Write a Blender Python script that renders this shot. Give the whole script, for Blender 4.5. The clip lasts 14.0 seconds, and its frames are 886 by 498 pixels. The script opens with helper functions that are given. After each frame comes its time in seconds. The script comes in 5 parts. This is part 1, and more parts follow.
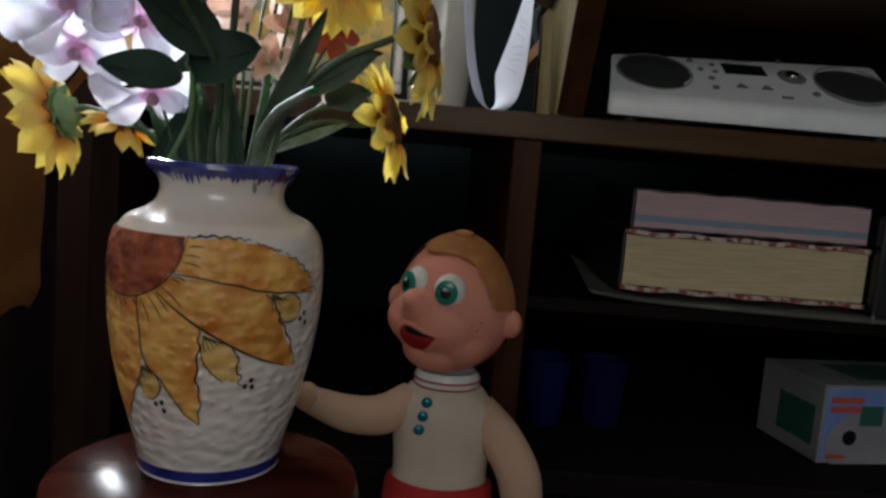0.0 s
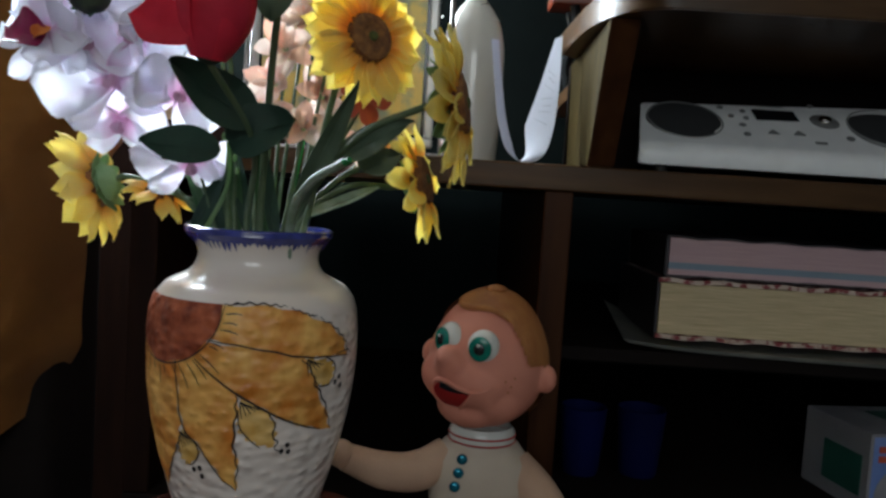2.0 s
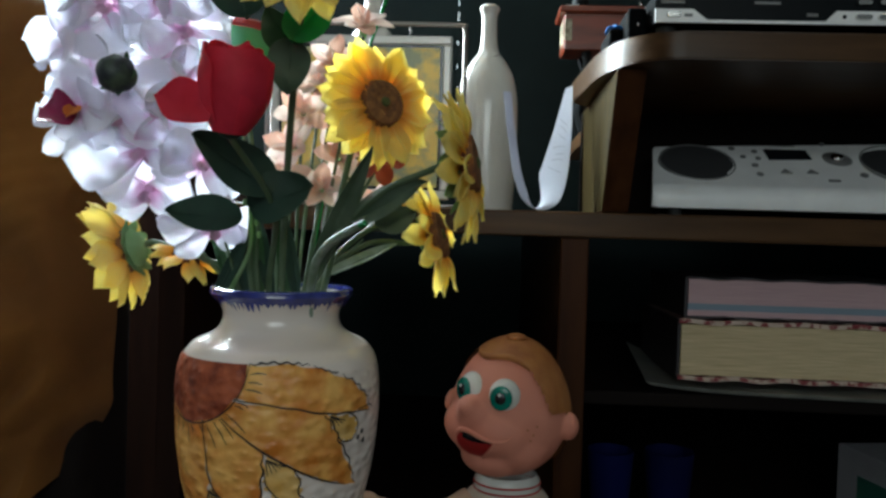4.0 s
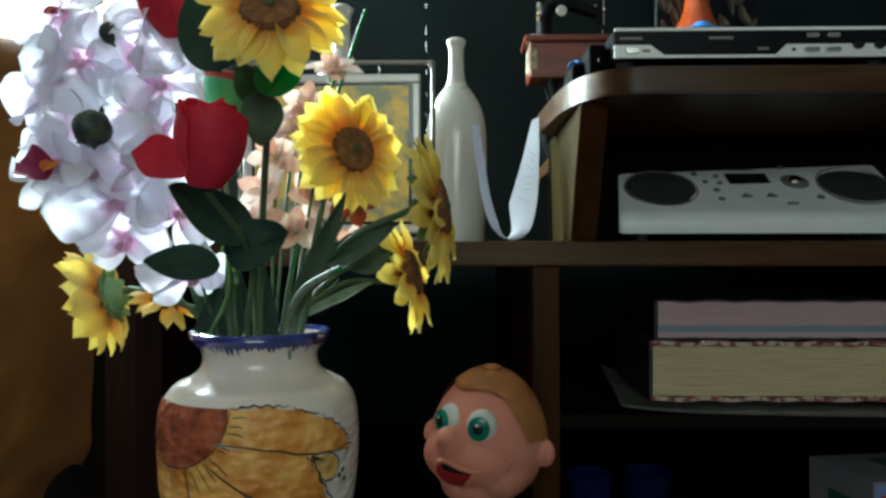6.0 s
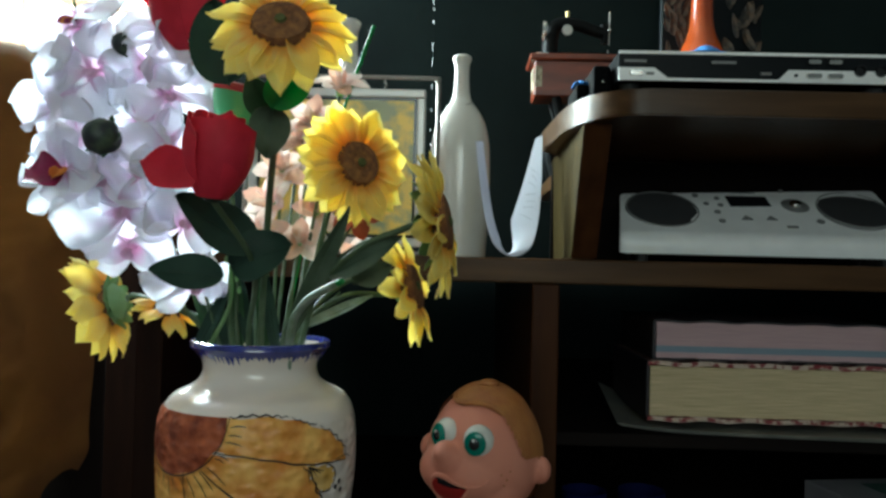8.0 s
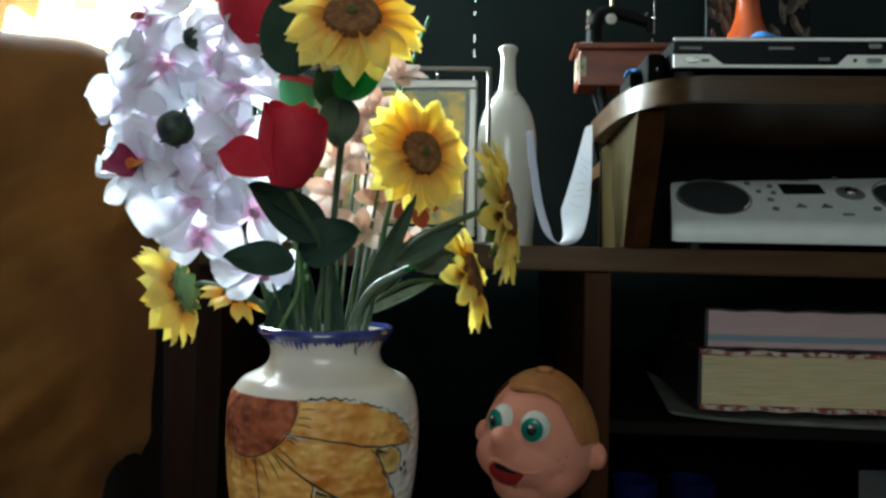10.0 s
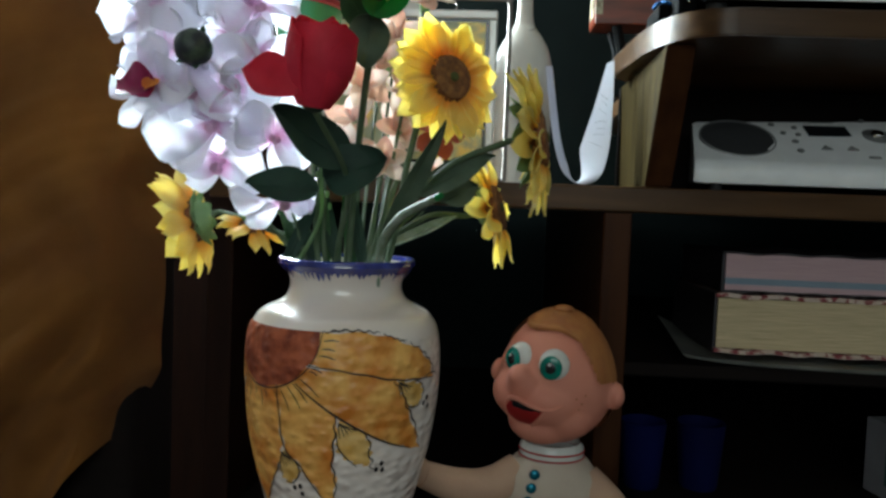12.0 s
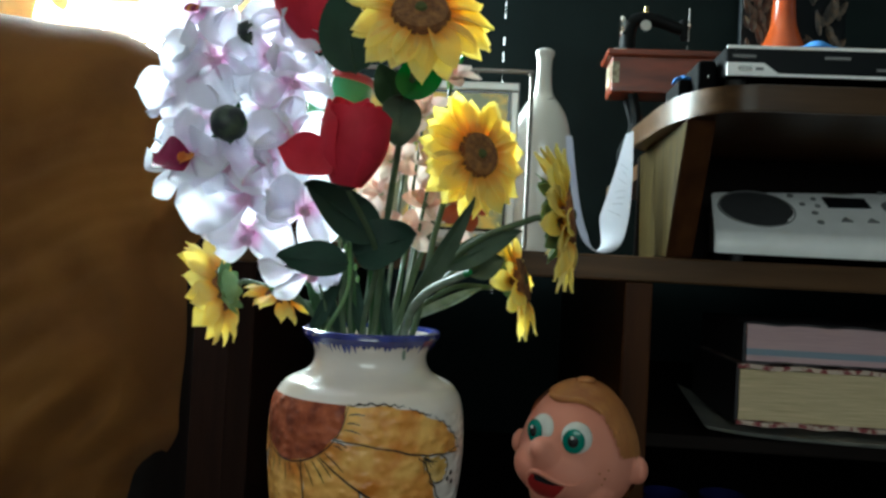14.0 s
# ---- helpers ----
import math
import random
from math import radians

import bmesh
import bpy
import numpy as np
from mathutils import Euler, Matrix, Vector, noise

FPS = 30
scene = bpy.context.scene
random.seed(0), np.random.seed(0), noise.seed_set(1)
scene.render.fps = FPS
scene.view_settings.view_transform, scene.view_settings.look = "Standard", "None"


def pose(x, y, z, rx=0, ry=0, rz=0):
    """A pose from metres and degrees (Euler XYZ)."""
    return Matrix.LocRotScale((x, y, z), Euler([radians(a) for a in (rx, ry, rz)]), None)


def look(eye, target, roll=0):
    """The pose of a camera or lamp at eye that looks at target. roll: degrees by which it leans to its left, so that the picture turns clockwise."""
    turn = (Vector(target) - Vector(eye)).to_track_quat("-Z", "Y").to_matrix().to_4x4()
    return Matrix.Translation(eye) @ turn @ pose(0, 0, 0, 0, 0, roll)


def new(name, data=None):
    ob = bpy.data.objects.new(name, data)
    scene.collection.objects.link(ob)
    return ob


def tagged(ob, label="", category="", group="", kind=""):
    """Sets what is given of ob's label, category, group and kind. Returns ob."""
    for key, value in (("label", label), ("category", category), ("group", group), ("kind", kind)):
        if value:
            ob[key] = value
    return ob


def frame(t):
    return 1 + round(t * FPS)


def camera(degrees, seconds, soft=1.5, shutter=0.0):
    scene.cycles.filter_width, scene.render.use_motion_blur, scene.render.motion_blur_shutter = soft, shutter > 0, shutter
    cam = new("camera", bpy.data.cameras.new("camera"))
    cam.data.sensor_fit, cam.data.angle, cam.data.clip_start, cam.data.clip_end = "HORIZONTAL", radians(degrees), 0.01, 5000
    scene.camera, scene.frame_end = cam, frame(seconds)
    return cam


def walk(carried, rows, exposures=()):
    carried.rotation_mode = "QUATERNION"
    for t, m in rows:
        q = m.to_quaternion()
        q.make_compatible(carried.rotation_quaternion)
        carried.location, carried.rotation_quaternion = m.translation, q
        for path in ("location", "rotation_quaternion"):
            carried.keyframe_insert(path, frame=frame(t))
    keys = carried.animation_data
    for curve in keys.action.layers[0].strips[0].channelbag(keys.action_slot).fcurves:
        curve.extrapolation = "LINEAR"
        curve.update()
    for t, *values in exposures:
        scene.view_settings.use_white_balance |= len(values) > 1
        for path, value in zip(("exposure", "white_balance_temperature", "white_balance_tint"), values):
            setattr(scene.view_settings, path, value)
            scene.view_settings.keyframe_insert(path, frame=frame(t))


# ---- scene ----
cam = camera(59.8, 14.0, soft=2.7)
METRES, EYE, TILT, LEAN, TURN = 0.27, 1.1, -7.0, -4.5, -2.3
PATH = [
    (0, (0.027, 0.023, 1.133), (0.081, 2.009, 0.902), 4.8),
    (0.5, (0.024, 0.023, 1.142), (0.039, 2.014, 0.953), 4.8),
    (1, (0.022, 0.021, 1.148), (0.015, 2.014, 0.985), 4.3),
    (1.5, (0.024, 0.019, 1.152), (-0.008, 2.013, 1.002), 3.7),
    (2, (0.025, 0.021, 1.155), (-0.011, 2.015, 1.01), 3.7),
    (2.5, (0.025, 0.018, 1.155), (-0.002, 2.014, 1.024), 3.9),
    (3, (0.031, 0.014, 1.16), (-0.011, 2.011, 1.047), 3.9),
    (3.5, (0.031, 0.011, 1.164), (-0.023, 2.009, 1.104), 2.7),
    (3.7, (0.032, 0.008, 1.166), (-0.071, 2.005, 1.114), 1.9),
    (5.8, (0.034, -0.014, 1.181), (-0.019, 1.985, 1.187), -0.2),
    (6, (0.035, -0.016, 1.185), (-0.006, 1.984, 1.195), -0.1),
    (6.5, (0.033, -0.018, 1.185), (0.027, 1.982, 1.228), 0.4),
    (7, (0.031, -0.015, 1.183), (0.005, 1.985, 1.217), 0.4),
    (7.2, (0.035, -0.015, 1.185), (0.016, 1.984, 1.228), 1.1),
    (9.3, (0.027, -0.04, 1.187), (-0.054, 1.958, 1.233), 1.1),
    (9.5, (0.021, -0.036, 1.183), (-0.071, 1.961, 1.229), 1.2),
    (10, (0.009, -0.035, 1.181), (-0.12, 1.961, 1.205), 1.2),
    (10.5, (0.001, -0.031, 1.18), (-0.127, 1.965, 1.168), 1.2),
    (11, (-0.005, -0.027, 1.175), (-0.119, 1.969, 1.128), 2.3),
    (11.5, (-0.01, -0.023, 1.17), (-0.124, 1.973, 1.094), 2.2),
    (12, (-0.017, -0.016, 1.166), (-0.135, 1.977, 1.054), 2.2),
    (12.5, (-0.021, -0.011, 1.17), (-0.114, 1.986, 1.105), 2.2),
    (13, (-0.025, -0.017, 1.179), (-0.131, 1.98, 1.155), 2.9),
    (13.5, (-0.031, -0.019, 1.185), (-0.177, 1.976, 1.19), 2.7),
    (14, (-0.031, -0.021, 1.181), (-0.183, 1.973, 1.212), 2.9),
]
EXPOSURES = [(0.0, -0.24, 6050, 5), (1.5, -0.14, 5850, 2), (3.0, -0.08, 5700, 0), (6.0, 0.06, 5700, -13), (9.5, 0.10, 5700, -13), (12.0, 0.08, 5750, -6), (14.0, 0.18, 5650, -12)]
walk(cam, [(t, look(eye, target, roll)) for t, eye, target, roll in PATH], EXPOSURES)

# ---- world and lights ----
world = bpy.data.worlds.new("world")
scene.world = world
world.use_nodes = True
wn = world.node_tree.nodes
sky = wn.new("ShaderNodeTexSky")
sky.sky_type, sky.sun_disc = "NISHITA", False
sky.sun_elevation, sky.sun_rotation = radians(41), radians(-94)
world.node_tree.links.new(sky.outputs[0], wn["Background"].inputs[0])
wn["Background"].inputs[1].default_value = 0.12


def area(name, at, target, w, h, watts, colour):
    data = bpy.data.lights.new(name, "AREA")
    data.shape, data.size, data.size_y = "RECTANGLE", w, h
    data.energy, data.color = watts, colour
    ob = new(name, data)
    ob.matrix_world = look(at, target)
    return ob


# daylight through the window beside the cabinet
area("window_daylight", (-1.12, 1.99, 1.95), (-0.30, 0.70, 1.30), 0.74, 1.05, 215.0, (0.96, 0.98, 1.0))
# fill lamp added on the far side of the room, behind the viewer
area("room_fill", (0.10, -2.35, 1.75), (0.20, 1.0, 1.15), 1.5, 1.2, 24.0, (1.0, 0.955, 0.91))


# ---- materials ----


def material(name, colour, rough=0.5, second=None, scale=8.0, mix=(0.35, 0.7), metal=0.0, bump=0.0, bump_scale=60.0,
             stretch=(1, 1, 1), coat=0.0, through_light=0.0, sheen=0.0, spread=0.06, spec=0.5):
    m = bpy.data.materials.new(name)
    m.use_nodes = True
    n, ln = m.node_tree.nodes, m.node_tree.links
    b = n["Principled BSDF"]
    tc, mp = n.new("ShaderNodeTexCoord"), n.new("ShaderNodeMapping")
    mp.inputs["Scale"].default_value = stretch
    ln.new(tc.outputs["Object"], mp.inputs["Vector"])
    noi = n.new("ShaderNodeTexNoise")
    noi.inputs["Scale"].default_value, noi.inputs["Detail"].default_value = scale, 6.0
    ln.new(mp.outputs[0], noi.inputs["Vector"])
    ramp = n.new("ShaderNodeValToRGB")
    second = second or tuple(c * 0.72 for c in colour)
    ramp.color_ramp.elements[0].position, ramp.color_ramp.elements[1].position = mix
    ramp.color_ramp.elements[0].color, ramp.color_ramp.elements[1].color = (*second, 1), (*colour, 1)
    ln.new(noi.outputs[0], ramp.inputs[0])
    # each object a little lighter or darker than the next
    info, hsv = n.new("ShaderNodeObjectInfo"), n.new("ShaderNodeHueSaturation")
    rng = n.new("ShaderNodeMapRange")
    rng.inputs["To Min"].default_value, rng.inputs["To Max"].default_value = 1 - spread, 1 + spread
    ln.new(info.outputs["Random"], rng.inputs["Value"])
    ln.new(rng.outputs[0], hsv.inputs["Value"])
    ln.new(ramp.outputs[0], hsv.inputs["Color"])
    ln.new(hsv.outputs[0], b.inputs["Base Color"])
    b.inputs["Metallic"].default_value = metal
    rr = n.new("ShaderNodeMapRange")
    rr.inputs["To Min"].default_value, rr.inputs["To Max"].default_value = max(0.02, rough - 0.07), min(1, rough + 0.09)
    ln.new(noi.outputs[0], rr.inputs["Value"])
    ln.new(rr.outputs[0], b.inputs["Roughness"])
    b.inputs["Specular IOR Level"].default_value = spec
    b.inputs["Coat Weight"].default_value = coat
    b.inputs["Coat Roughness"].default_value = 0.08
    b.inputs["Sheen Weight"].default_value = sheen
    if bump:
        fine, bp = n.new("ShaderNodeTexNoise"), n.new("ShaderNodeBump")
        fine.inputs["Scale"].default_value, fine.inputs["Detail"].default_value = bump_scale, 4.0
        ln.new(mp.outputs[0], fine.inputs["Vector"])
        bp.inputs["Strength"].default_value, bp.inputs["Distance"].default_value = bump, 0.002
        ln.new(fine.outputs[0], bp.inputs["Height"])
        ln.new(bp.outputs[0], b.inputs["Normal"])
    if through_light:
        tr, mx = n.new("ShaderNodeBsdfTranslucent"), n.new("ShaderNodeMixShader")
        ln.new(hsv.outputs[0], tr.inputs["Color"])
        mx.inputs[0].default_value = through_light
        ln.new(b.outputs[0], mx.inputs[1])
        ln.new(tr.outputs[0], mx.inputs[2])
        ln.new(mx.outputs[0], n["Material Output"].inputs["Surface"])
    return m


def glowing(name, colour, strength):
    m = bpy.data.materials.new(name)
    m.use_nodes = True
    b = m.node_tree.nodes["Principled BSDF"]
    b.inputs["Base Color"].default_value = (*colour, 1)
    b.inputs["Emission Color"].default_value = (*colour, 1)
    b.inputs["Emission Strength"].default_value = strength
    return m


M = {
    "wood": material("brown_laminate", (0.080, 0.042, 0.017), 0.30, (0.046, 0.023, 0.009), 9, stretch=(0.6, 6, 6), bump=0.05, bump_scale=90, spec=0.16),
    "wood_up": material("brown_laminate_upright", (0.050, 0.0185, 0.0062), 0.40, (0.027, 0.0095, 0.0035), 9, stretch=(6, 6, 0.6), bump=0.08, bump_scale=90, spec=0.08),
    "wood_olive": material("worn_olive_laminate", (0.050, 0.036, 0.011), 0.6, (0.018, 0.012, 0.004), 16, stretch=(6, 6, 0.6), bump=0.1, spec=0.02),
    # cabinet boards carry their shade in this dark colour; chair wood is simply dark
    "wood_dark": material("dark_and_shaded_board", (0.010, 0.007, 0.006), 0.75, (0.006, 0.004, 0.0035), 9, stretch=(0.6, 6, 6), spec=0.1),
    "redwood": material("red_brown_wood", (0.24, 0.050, 0.022), 0.3, (0.09, 0.022, 0.012), 10, stretch=(0.7, 5, 5), coat=0.2),
    "table": material("dark_red_table_varnish", (0.070, 0.015, 0.009), 0.17, (0.035, 0.008, 0.006), 6, stretch=(1, 5, 1), spec=0.04),
    "wall_dark": material("dark_green_wall_paint", (0.008, 0.013, 0.0125), 0.8, (0.004, 0.007, 0.007), 4, bump=0.1, bump_scale=40, spec=0.1),
    "wall_cream": material("cream_wall_paint", (0.62, 0.50, 0.33), 0.7, (0.52, 0.40, 0.25), 3, bump=0.12, bump_scale=50),
    "wall_pale": material("pale_grey_wall_paint", (0.22, 0.22, 0.22), 0.7, (0.18, 0.18, 0.18), 3, bump=0.12, bump_scale=50),
    "ceiling": material("ceiling_paint", (0.5, 0.46, 0.4), 0.8, None, 3),
    "floor": material("dull_floor_tile", (0.2, 0.14, 0.1), 0.4, (0.13, 0.09, 0.06), 3),
    "glaze": material("white_glaze", (0.82, 0.74, 0.68), 0.20, (0.76, 0.66, 0.60), 9, coat=0.5, spread=0),
    "blue_glaze": material("cobalt_brush_glaze", (0.035, 0.05, 0.33), 0.2, (0.015, 0.02, 0.16), 60, coat=0.5),
    "ochre": material("ochre_wash", (0.88, 0.50, 0.13), 0.42, (0.60, 0.20, 0.025), 42, (0.36, 0.66), spread=0.05),
    "ochre_pale": material("pale_ochre_wash", (0.78, 0.55, 0.22), 0.24, (0.66, 0.38, 0.09), 50),
    "rust": material("rust_brown_wash", (0.46, 0.12, 0.05), 0.45, (0.19, 0.036, 0.016), 75, (0.35, 0.65), spec=0.3),
    "ink": material("black_brush_line", (0.02, 0.018, 0.02), 0.35),
    "yellow": material("yellow_petal_cloth", (0.98, 0.91, 0.45), 0.6, (0.97, 0.82, 0.24), 40, through_light=0.68, spread=0.1, bump=0.15, bump_scale=200),
    "seed": material("sunflower_seed_head", (0.30, 0.135, 0.04), 0.9, (0.13, 0.05, 0.018), 160, bump=1.0, bump_scale=450),
    "seed_green": material("seed_head_green", (0.09, 0.1, 0.025), 0.9, None, 160),
    "stem": material("dull_green_stem", (0.06, 0.10, 0.045), 0.6, (0.10, 0.14, 0.08), 60),
    "stem_grey": material("frosted_grey_green_stem", (0.30, 0.36, 0.30), 0.55, (0.16, 0.22, 0.14), 70, bump=0.4, bump_scale=200),
    "leaf": material("dark_green_leaf_cloth", (0.022, 0.058, 0.036), 0.72, (0.013, 0.036, 0.024), 30, through_light=0.12, bump=0.3, bump_scale=150),
    "leaf_mid": material("green_leaf_cloth", (0.06, 0.14, 0.05), 0.5, (0.04, 0.09, 0.035), 30, through_light=0.3, bump=0.3, bump_scale=150),
    "leaf_bright": material("bright_green_leaf", (0.04, 0.33, 0.09), 0.5, (0.03, 0.22, 0.06), 30, through_light=0.45),
    "sepal": material("pale_green_sepal", (0.32, 0.48, 0.24), 0.5, (0.22, 0.36, 0.15), 40, through_light=0.45),
    "red": material("red_rose_cloth", (0.88, 0.050, 0.115), 0.6, (0.70, 0.022, 0.058), 25, through_light=0.48, bump=0.15, bump_scale=260),
    "white_petal": material("white_orchid_cloth", (0.93, 0.93, 0.97), 0.55, (0.86, 0.72, 0.86), 20, (0.22, 0.44), through_light=0.66, bump=0.15, bump_scale=180),
    "pink_petal": material("pink_blush_orchid_cloth", (0.86, 0.68, 0.80), 0.55, (0.80, 0.52, 0.70), 22, through_light=0.3),
    "lip_red": material("crimson_orchid_lip", (0.42, 0.02, 0.13), 0.5, (0.24, 0.01, 0.07), 60, through_light=0.15),
    "lip_pink": material("magenta_pink_lip", (0.88, 0.70, 0.82), 0.5, (0.82, 0.54, 0.72), 50, through_light=0.4),
    "leaf_grey": material("grey_green_leaf_cloth", (0.11, 0.15, 0.10), 0.7, (0.07, 0.105, 0.065), 30, through_light=0.25, bump=0.4, bump_scale=200),
    "lip_orange": material("orange_orchid_lip", (0.80, 0.33, 0.06), 0.5, (0.7, 0.2, 0.04), 50, through_light=0.2),
    "bud": material("green_black_bud", (0.06, 0.085, 0.055), 0.5, (0.015, 0.02, 0.025), 70, (0.45, 0.65)),
    "peach": material("peach_lily_cloth", (0.82, 0.54, 0.46), 0.6, (0.86, 0.70, 0.60), 30, through_light=0.55),
    "cream_petal": material("cream_lily_cloth", (0.90, 0.82, 0.77), 0.6, (0.84, 0.60, 0.56), 35, (0.25, 0.5), through_light=0.55),
    "cloth": material("golden_brown_cloth", (0.36, 0.150, 0.025), 0.85, (0.22, 0.083, 0.013), 7, sheen=0.1, bump=0.5, bump_scale=420, through_light=0.5),
    "skin": material("pink_vinyl", (0.57, 0.240, 0.168), 0.55, (0.51, 0.190, 0.130), 12, spec=0.25),
    "skin_arm": material("cream_stuffed_cloth", (0.50, 0.33, 0.225), 0.8, (0.43, 0.275, 0.19), 14, bump=0.3, bump_scale=300),
    "hair": material("ginger_vinyl", (0.38, 0.16, 0.042), 0.55, (0.26, 0.09, 0.024), 18, stretch=(3, 3, 1), bump=0.5, bump_scale=120),
    "shirt": material("off_white_shirt_cloth", (0.56, 0.48, 0.39), 0.85, (0.47, 0.39, 0.31), 14, bump=0.35, bump_scale=350),
    "shorts": material("red_shorts_cloth", (0.42, 0.015, 0.015), 0.8, None, 20, bump=0.3, bump_scale=350),
    "eye_white": material("white_vinyl", (0.62, 0.62, 0.58), 0.25),
    "eye_green": material("green_vinyl", (0.01, 0.20, 0.14), 0.2, (0.008, 0.12, 0.09), 90),
    "black": material("black_gloss", (0.012, 0.012, 0.013), 0.18),
    "mouth": material("dark_red_vinyl", (0.26, 0.012, 0.012), 0.6, spec=0.2),
    "button": material("blue_sequin", (0.02, 0.17, 0.25), 0.15, metal=0.6),
    "silver": material("silver_plastic", (0.92, 0.92, 0.92), 0.3, (0.85, 0.85, 0.85), 30, metal=0.0, bump=0.03, bump_scale=400),
    "silver_dark": material("grey_plastic", (0.22, 0.22, 0.22), 0.4),
    "mesh_grey": material("dark_grey_speaker_mesh", (0.055, 0.057, 0.06), 0.6, (0.03, 0.03, 0.033), 400, bump=0.7, bump_scale=900),
    "lcd": material("dark_display", (0.012, 0.014, 0.018), 0.12),
    "black_panel": material("black_fascia", (0.007, 0.009, 0.011), 0.35, spec=0.12),
    "paper": material("white_paper", (0.60, 0.61, 0.68), 0.8, (0.54, 0.55, 0.62), 15, through_light=0.25),
    "print": material("grey_print", (0.16, 0.16, 0.22), 0.8),
    "pages": material("yellowed_page_block", (0.76, 0.62, 0.40), 0.9, (0.48, 0.39, 0.22), 40, stretch=(0.5, 0.5, 30), bump=0.5, bump_scale=80),
    "pages_pink": material("pink_tinted_page_block", (0.62, 0.44, 0.45), 0.9, (0.50, 0.34, 0.37), 40, stretch=(0.5, 0.5, 40), bump=0.5, bump_scale=80),
    "pages_blue": material("blue_tinted_page_block", (0.30, 0.36, 0.46), 0.9, (0.22, 0.30, 0.36), 40, stretch=(0.5, 0.5, 40), bump=0.5, bump_scale=80),
    "cover": material("red_mottled_cover", (0.56, 0.44, 0.36), 0.6, (0.20, 0.025, 0.03), 75, (0.44, 0.54)),
    "dark_cover": material("dark_cover", (0.03, 0.025, 0.03), 0.5),
    "magazine": material("glossy_magazine_paper", (0.24, 0.235, 0.20), 0.3, (0.08, 0.085, 0.08), 14),
    "steel": material("brushed_steel_wire", (0.30, 0.28, 0.26), 0.5, metal=1.0),
    "frame_white": material("silver_white_frame", (0.62, 0.61, 0.58), 0.3, (0.54, 0.53, 0.5), 30, metal=0.2),
    "picture": material("yellow_floral_print", (0.86, 0.62, 0.12), 0.35, (0.34, 0.36, 0.20), 26, (0.44, 0.58)),
    "bottle": material("ivory_ceramic", (0.64, 0.63, 0.58), 0.2, (0.56, 0.55, 0.50), 8, coat=0.4),
    "cord": material("grey_cord", (0.22, 0.2, 0.17), 0.8),
    "iron": material("black_cast_iron", (0.005, 0.0055, 0.006), 0.45, spec=0.10),
    "brass": material("dull_brass", (0.45, 0.36, 0.16), 0.35, metal=0.9),
    "chrome": material("chrome", (0.75, 0.74, 0.7), 0.15, metal=1.0),
    "pale_plate": material("pale_enamel_plate", (0.50, 0.46, 0.32), 0.5, (0.2, 0.17, 0.1), 60, (0.4, 0.55)),
    "orange": material("orange_glaze", (0.42, 0.080, 0.016), 0.22, (0.33, 0.05, 0.010), 9, coat=0.5),
    "art": material("dark_leaf_panel", (0.085, 0.050, 0.024), 0.45, (0.015, 0.014, 0.012), 30, (0.42, 0.62), stretch=(1.6, 1, 0.8)),
    "blue_cloth": material("sky_blue_cloth", (0.06, 0.24, 0.62), 0.8, (0.04, 0.16, 0.48), 40, bump=0.4, bump_scale=300),
    "blue_deep": material("deep_blue_plastic", (0.001, 0.003, 0.055), 0.8, (0.0006, 0.0015, 0.03), 10, spec=0.15),
    "box_white": material("white_printed_card", (0.30, 0.29, 0.31), 0.4, (0.24, 0.23, 0.25), 12),
    "box_green": material("dark_green_print", (0.03, 0.12, 0.09), 0.4),
    "box_blue": material("blue_print", (0.10, 0.18, 0.50), 0.4, (0.22, 0.30, 0.58), 12),
    "box_red": material("orange_red_print", (0.55, 0.10, 0.05), 0.4),
    "green_tin": material("green_painted_tin", (0.10, 0.36, 0.15), 0.3, (0.07, 0.28, 0.11), 14, coat=0.3),
    "red_tin": material("red_painted_tin", (0.50, 0.03, 0.04), 0.3, coat=0.3),
    "rubber": material("black_rubber", (0.015, 0.015, 0.015), 0.7),
    # shade of the low wall and left side panel put into this red-brown
    "dark_panel": material("shaded_red_brown_panel", (0.016, 0.0065, 0.004), 0.6, (0.009, 0.004, 0.003), 9, stretch=(6, 6, 0.6), spec=0.06),
    "matt_black": material("matt_black_paint", (0.0035, 0.0035, 0.004), 0.8, None, 30, spec=0.04),
    "slat": material("varnished_window_slat", (0.50, 0.30, 0.12), 0.45, (0.36, 0.2, 0.08), 12, stretch=(0.5, 5, 5)),
    "sky": glowing("bright_daylight", (0.99, 0.99, 1.0), 7.0),
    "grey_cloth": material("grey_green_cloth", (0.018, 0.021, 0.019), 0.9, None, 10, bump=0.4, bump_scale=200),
}



def tint_foot(m, colour, start, end):
    """Colours a petal's foot, fading out along its length."""
    nn, ll = m.node_tree.nodes, m.node_tree.links
    where, axes, reach, blush = nn.new("ShaderNodeTexCoord"), nn.new("ShaderNodeSeparateXYZ"), nn.new("ShaderNodeMapRange"), nn.new("ShaderNodeMix")
    blush.data_type = "RGBA"
    ll.new(where.outputs["Object"], axes.inputs[0])
    ll.new(axes.outputs["X"], reach.inputs["Value"])
    reach.inputs["From Min"].default_value, reach.inputs["From Max"].default_value = start, end
    hue = next(x for x in nn if x.type == "HUE_SAT")
    ll.new(reach.outputs[0], blush.inputs["Factor"])
    blush.inputs["A"].default_value = (*colour, 1)
    ll.new(hue.outputs[0], blush.inputs["B"])
    for target in (nn["Principled BSDF"].inputs["Base Color"], next(x for x in nn if x.type == "BSDF_TRANSLUCENT").inputs["Color"]):
        ll.new(blush.outputs["Result"], target)


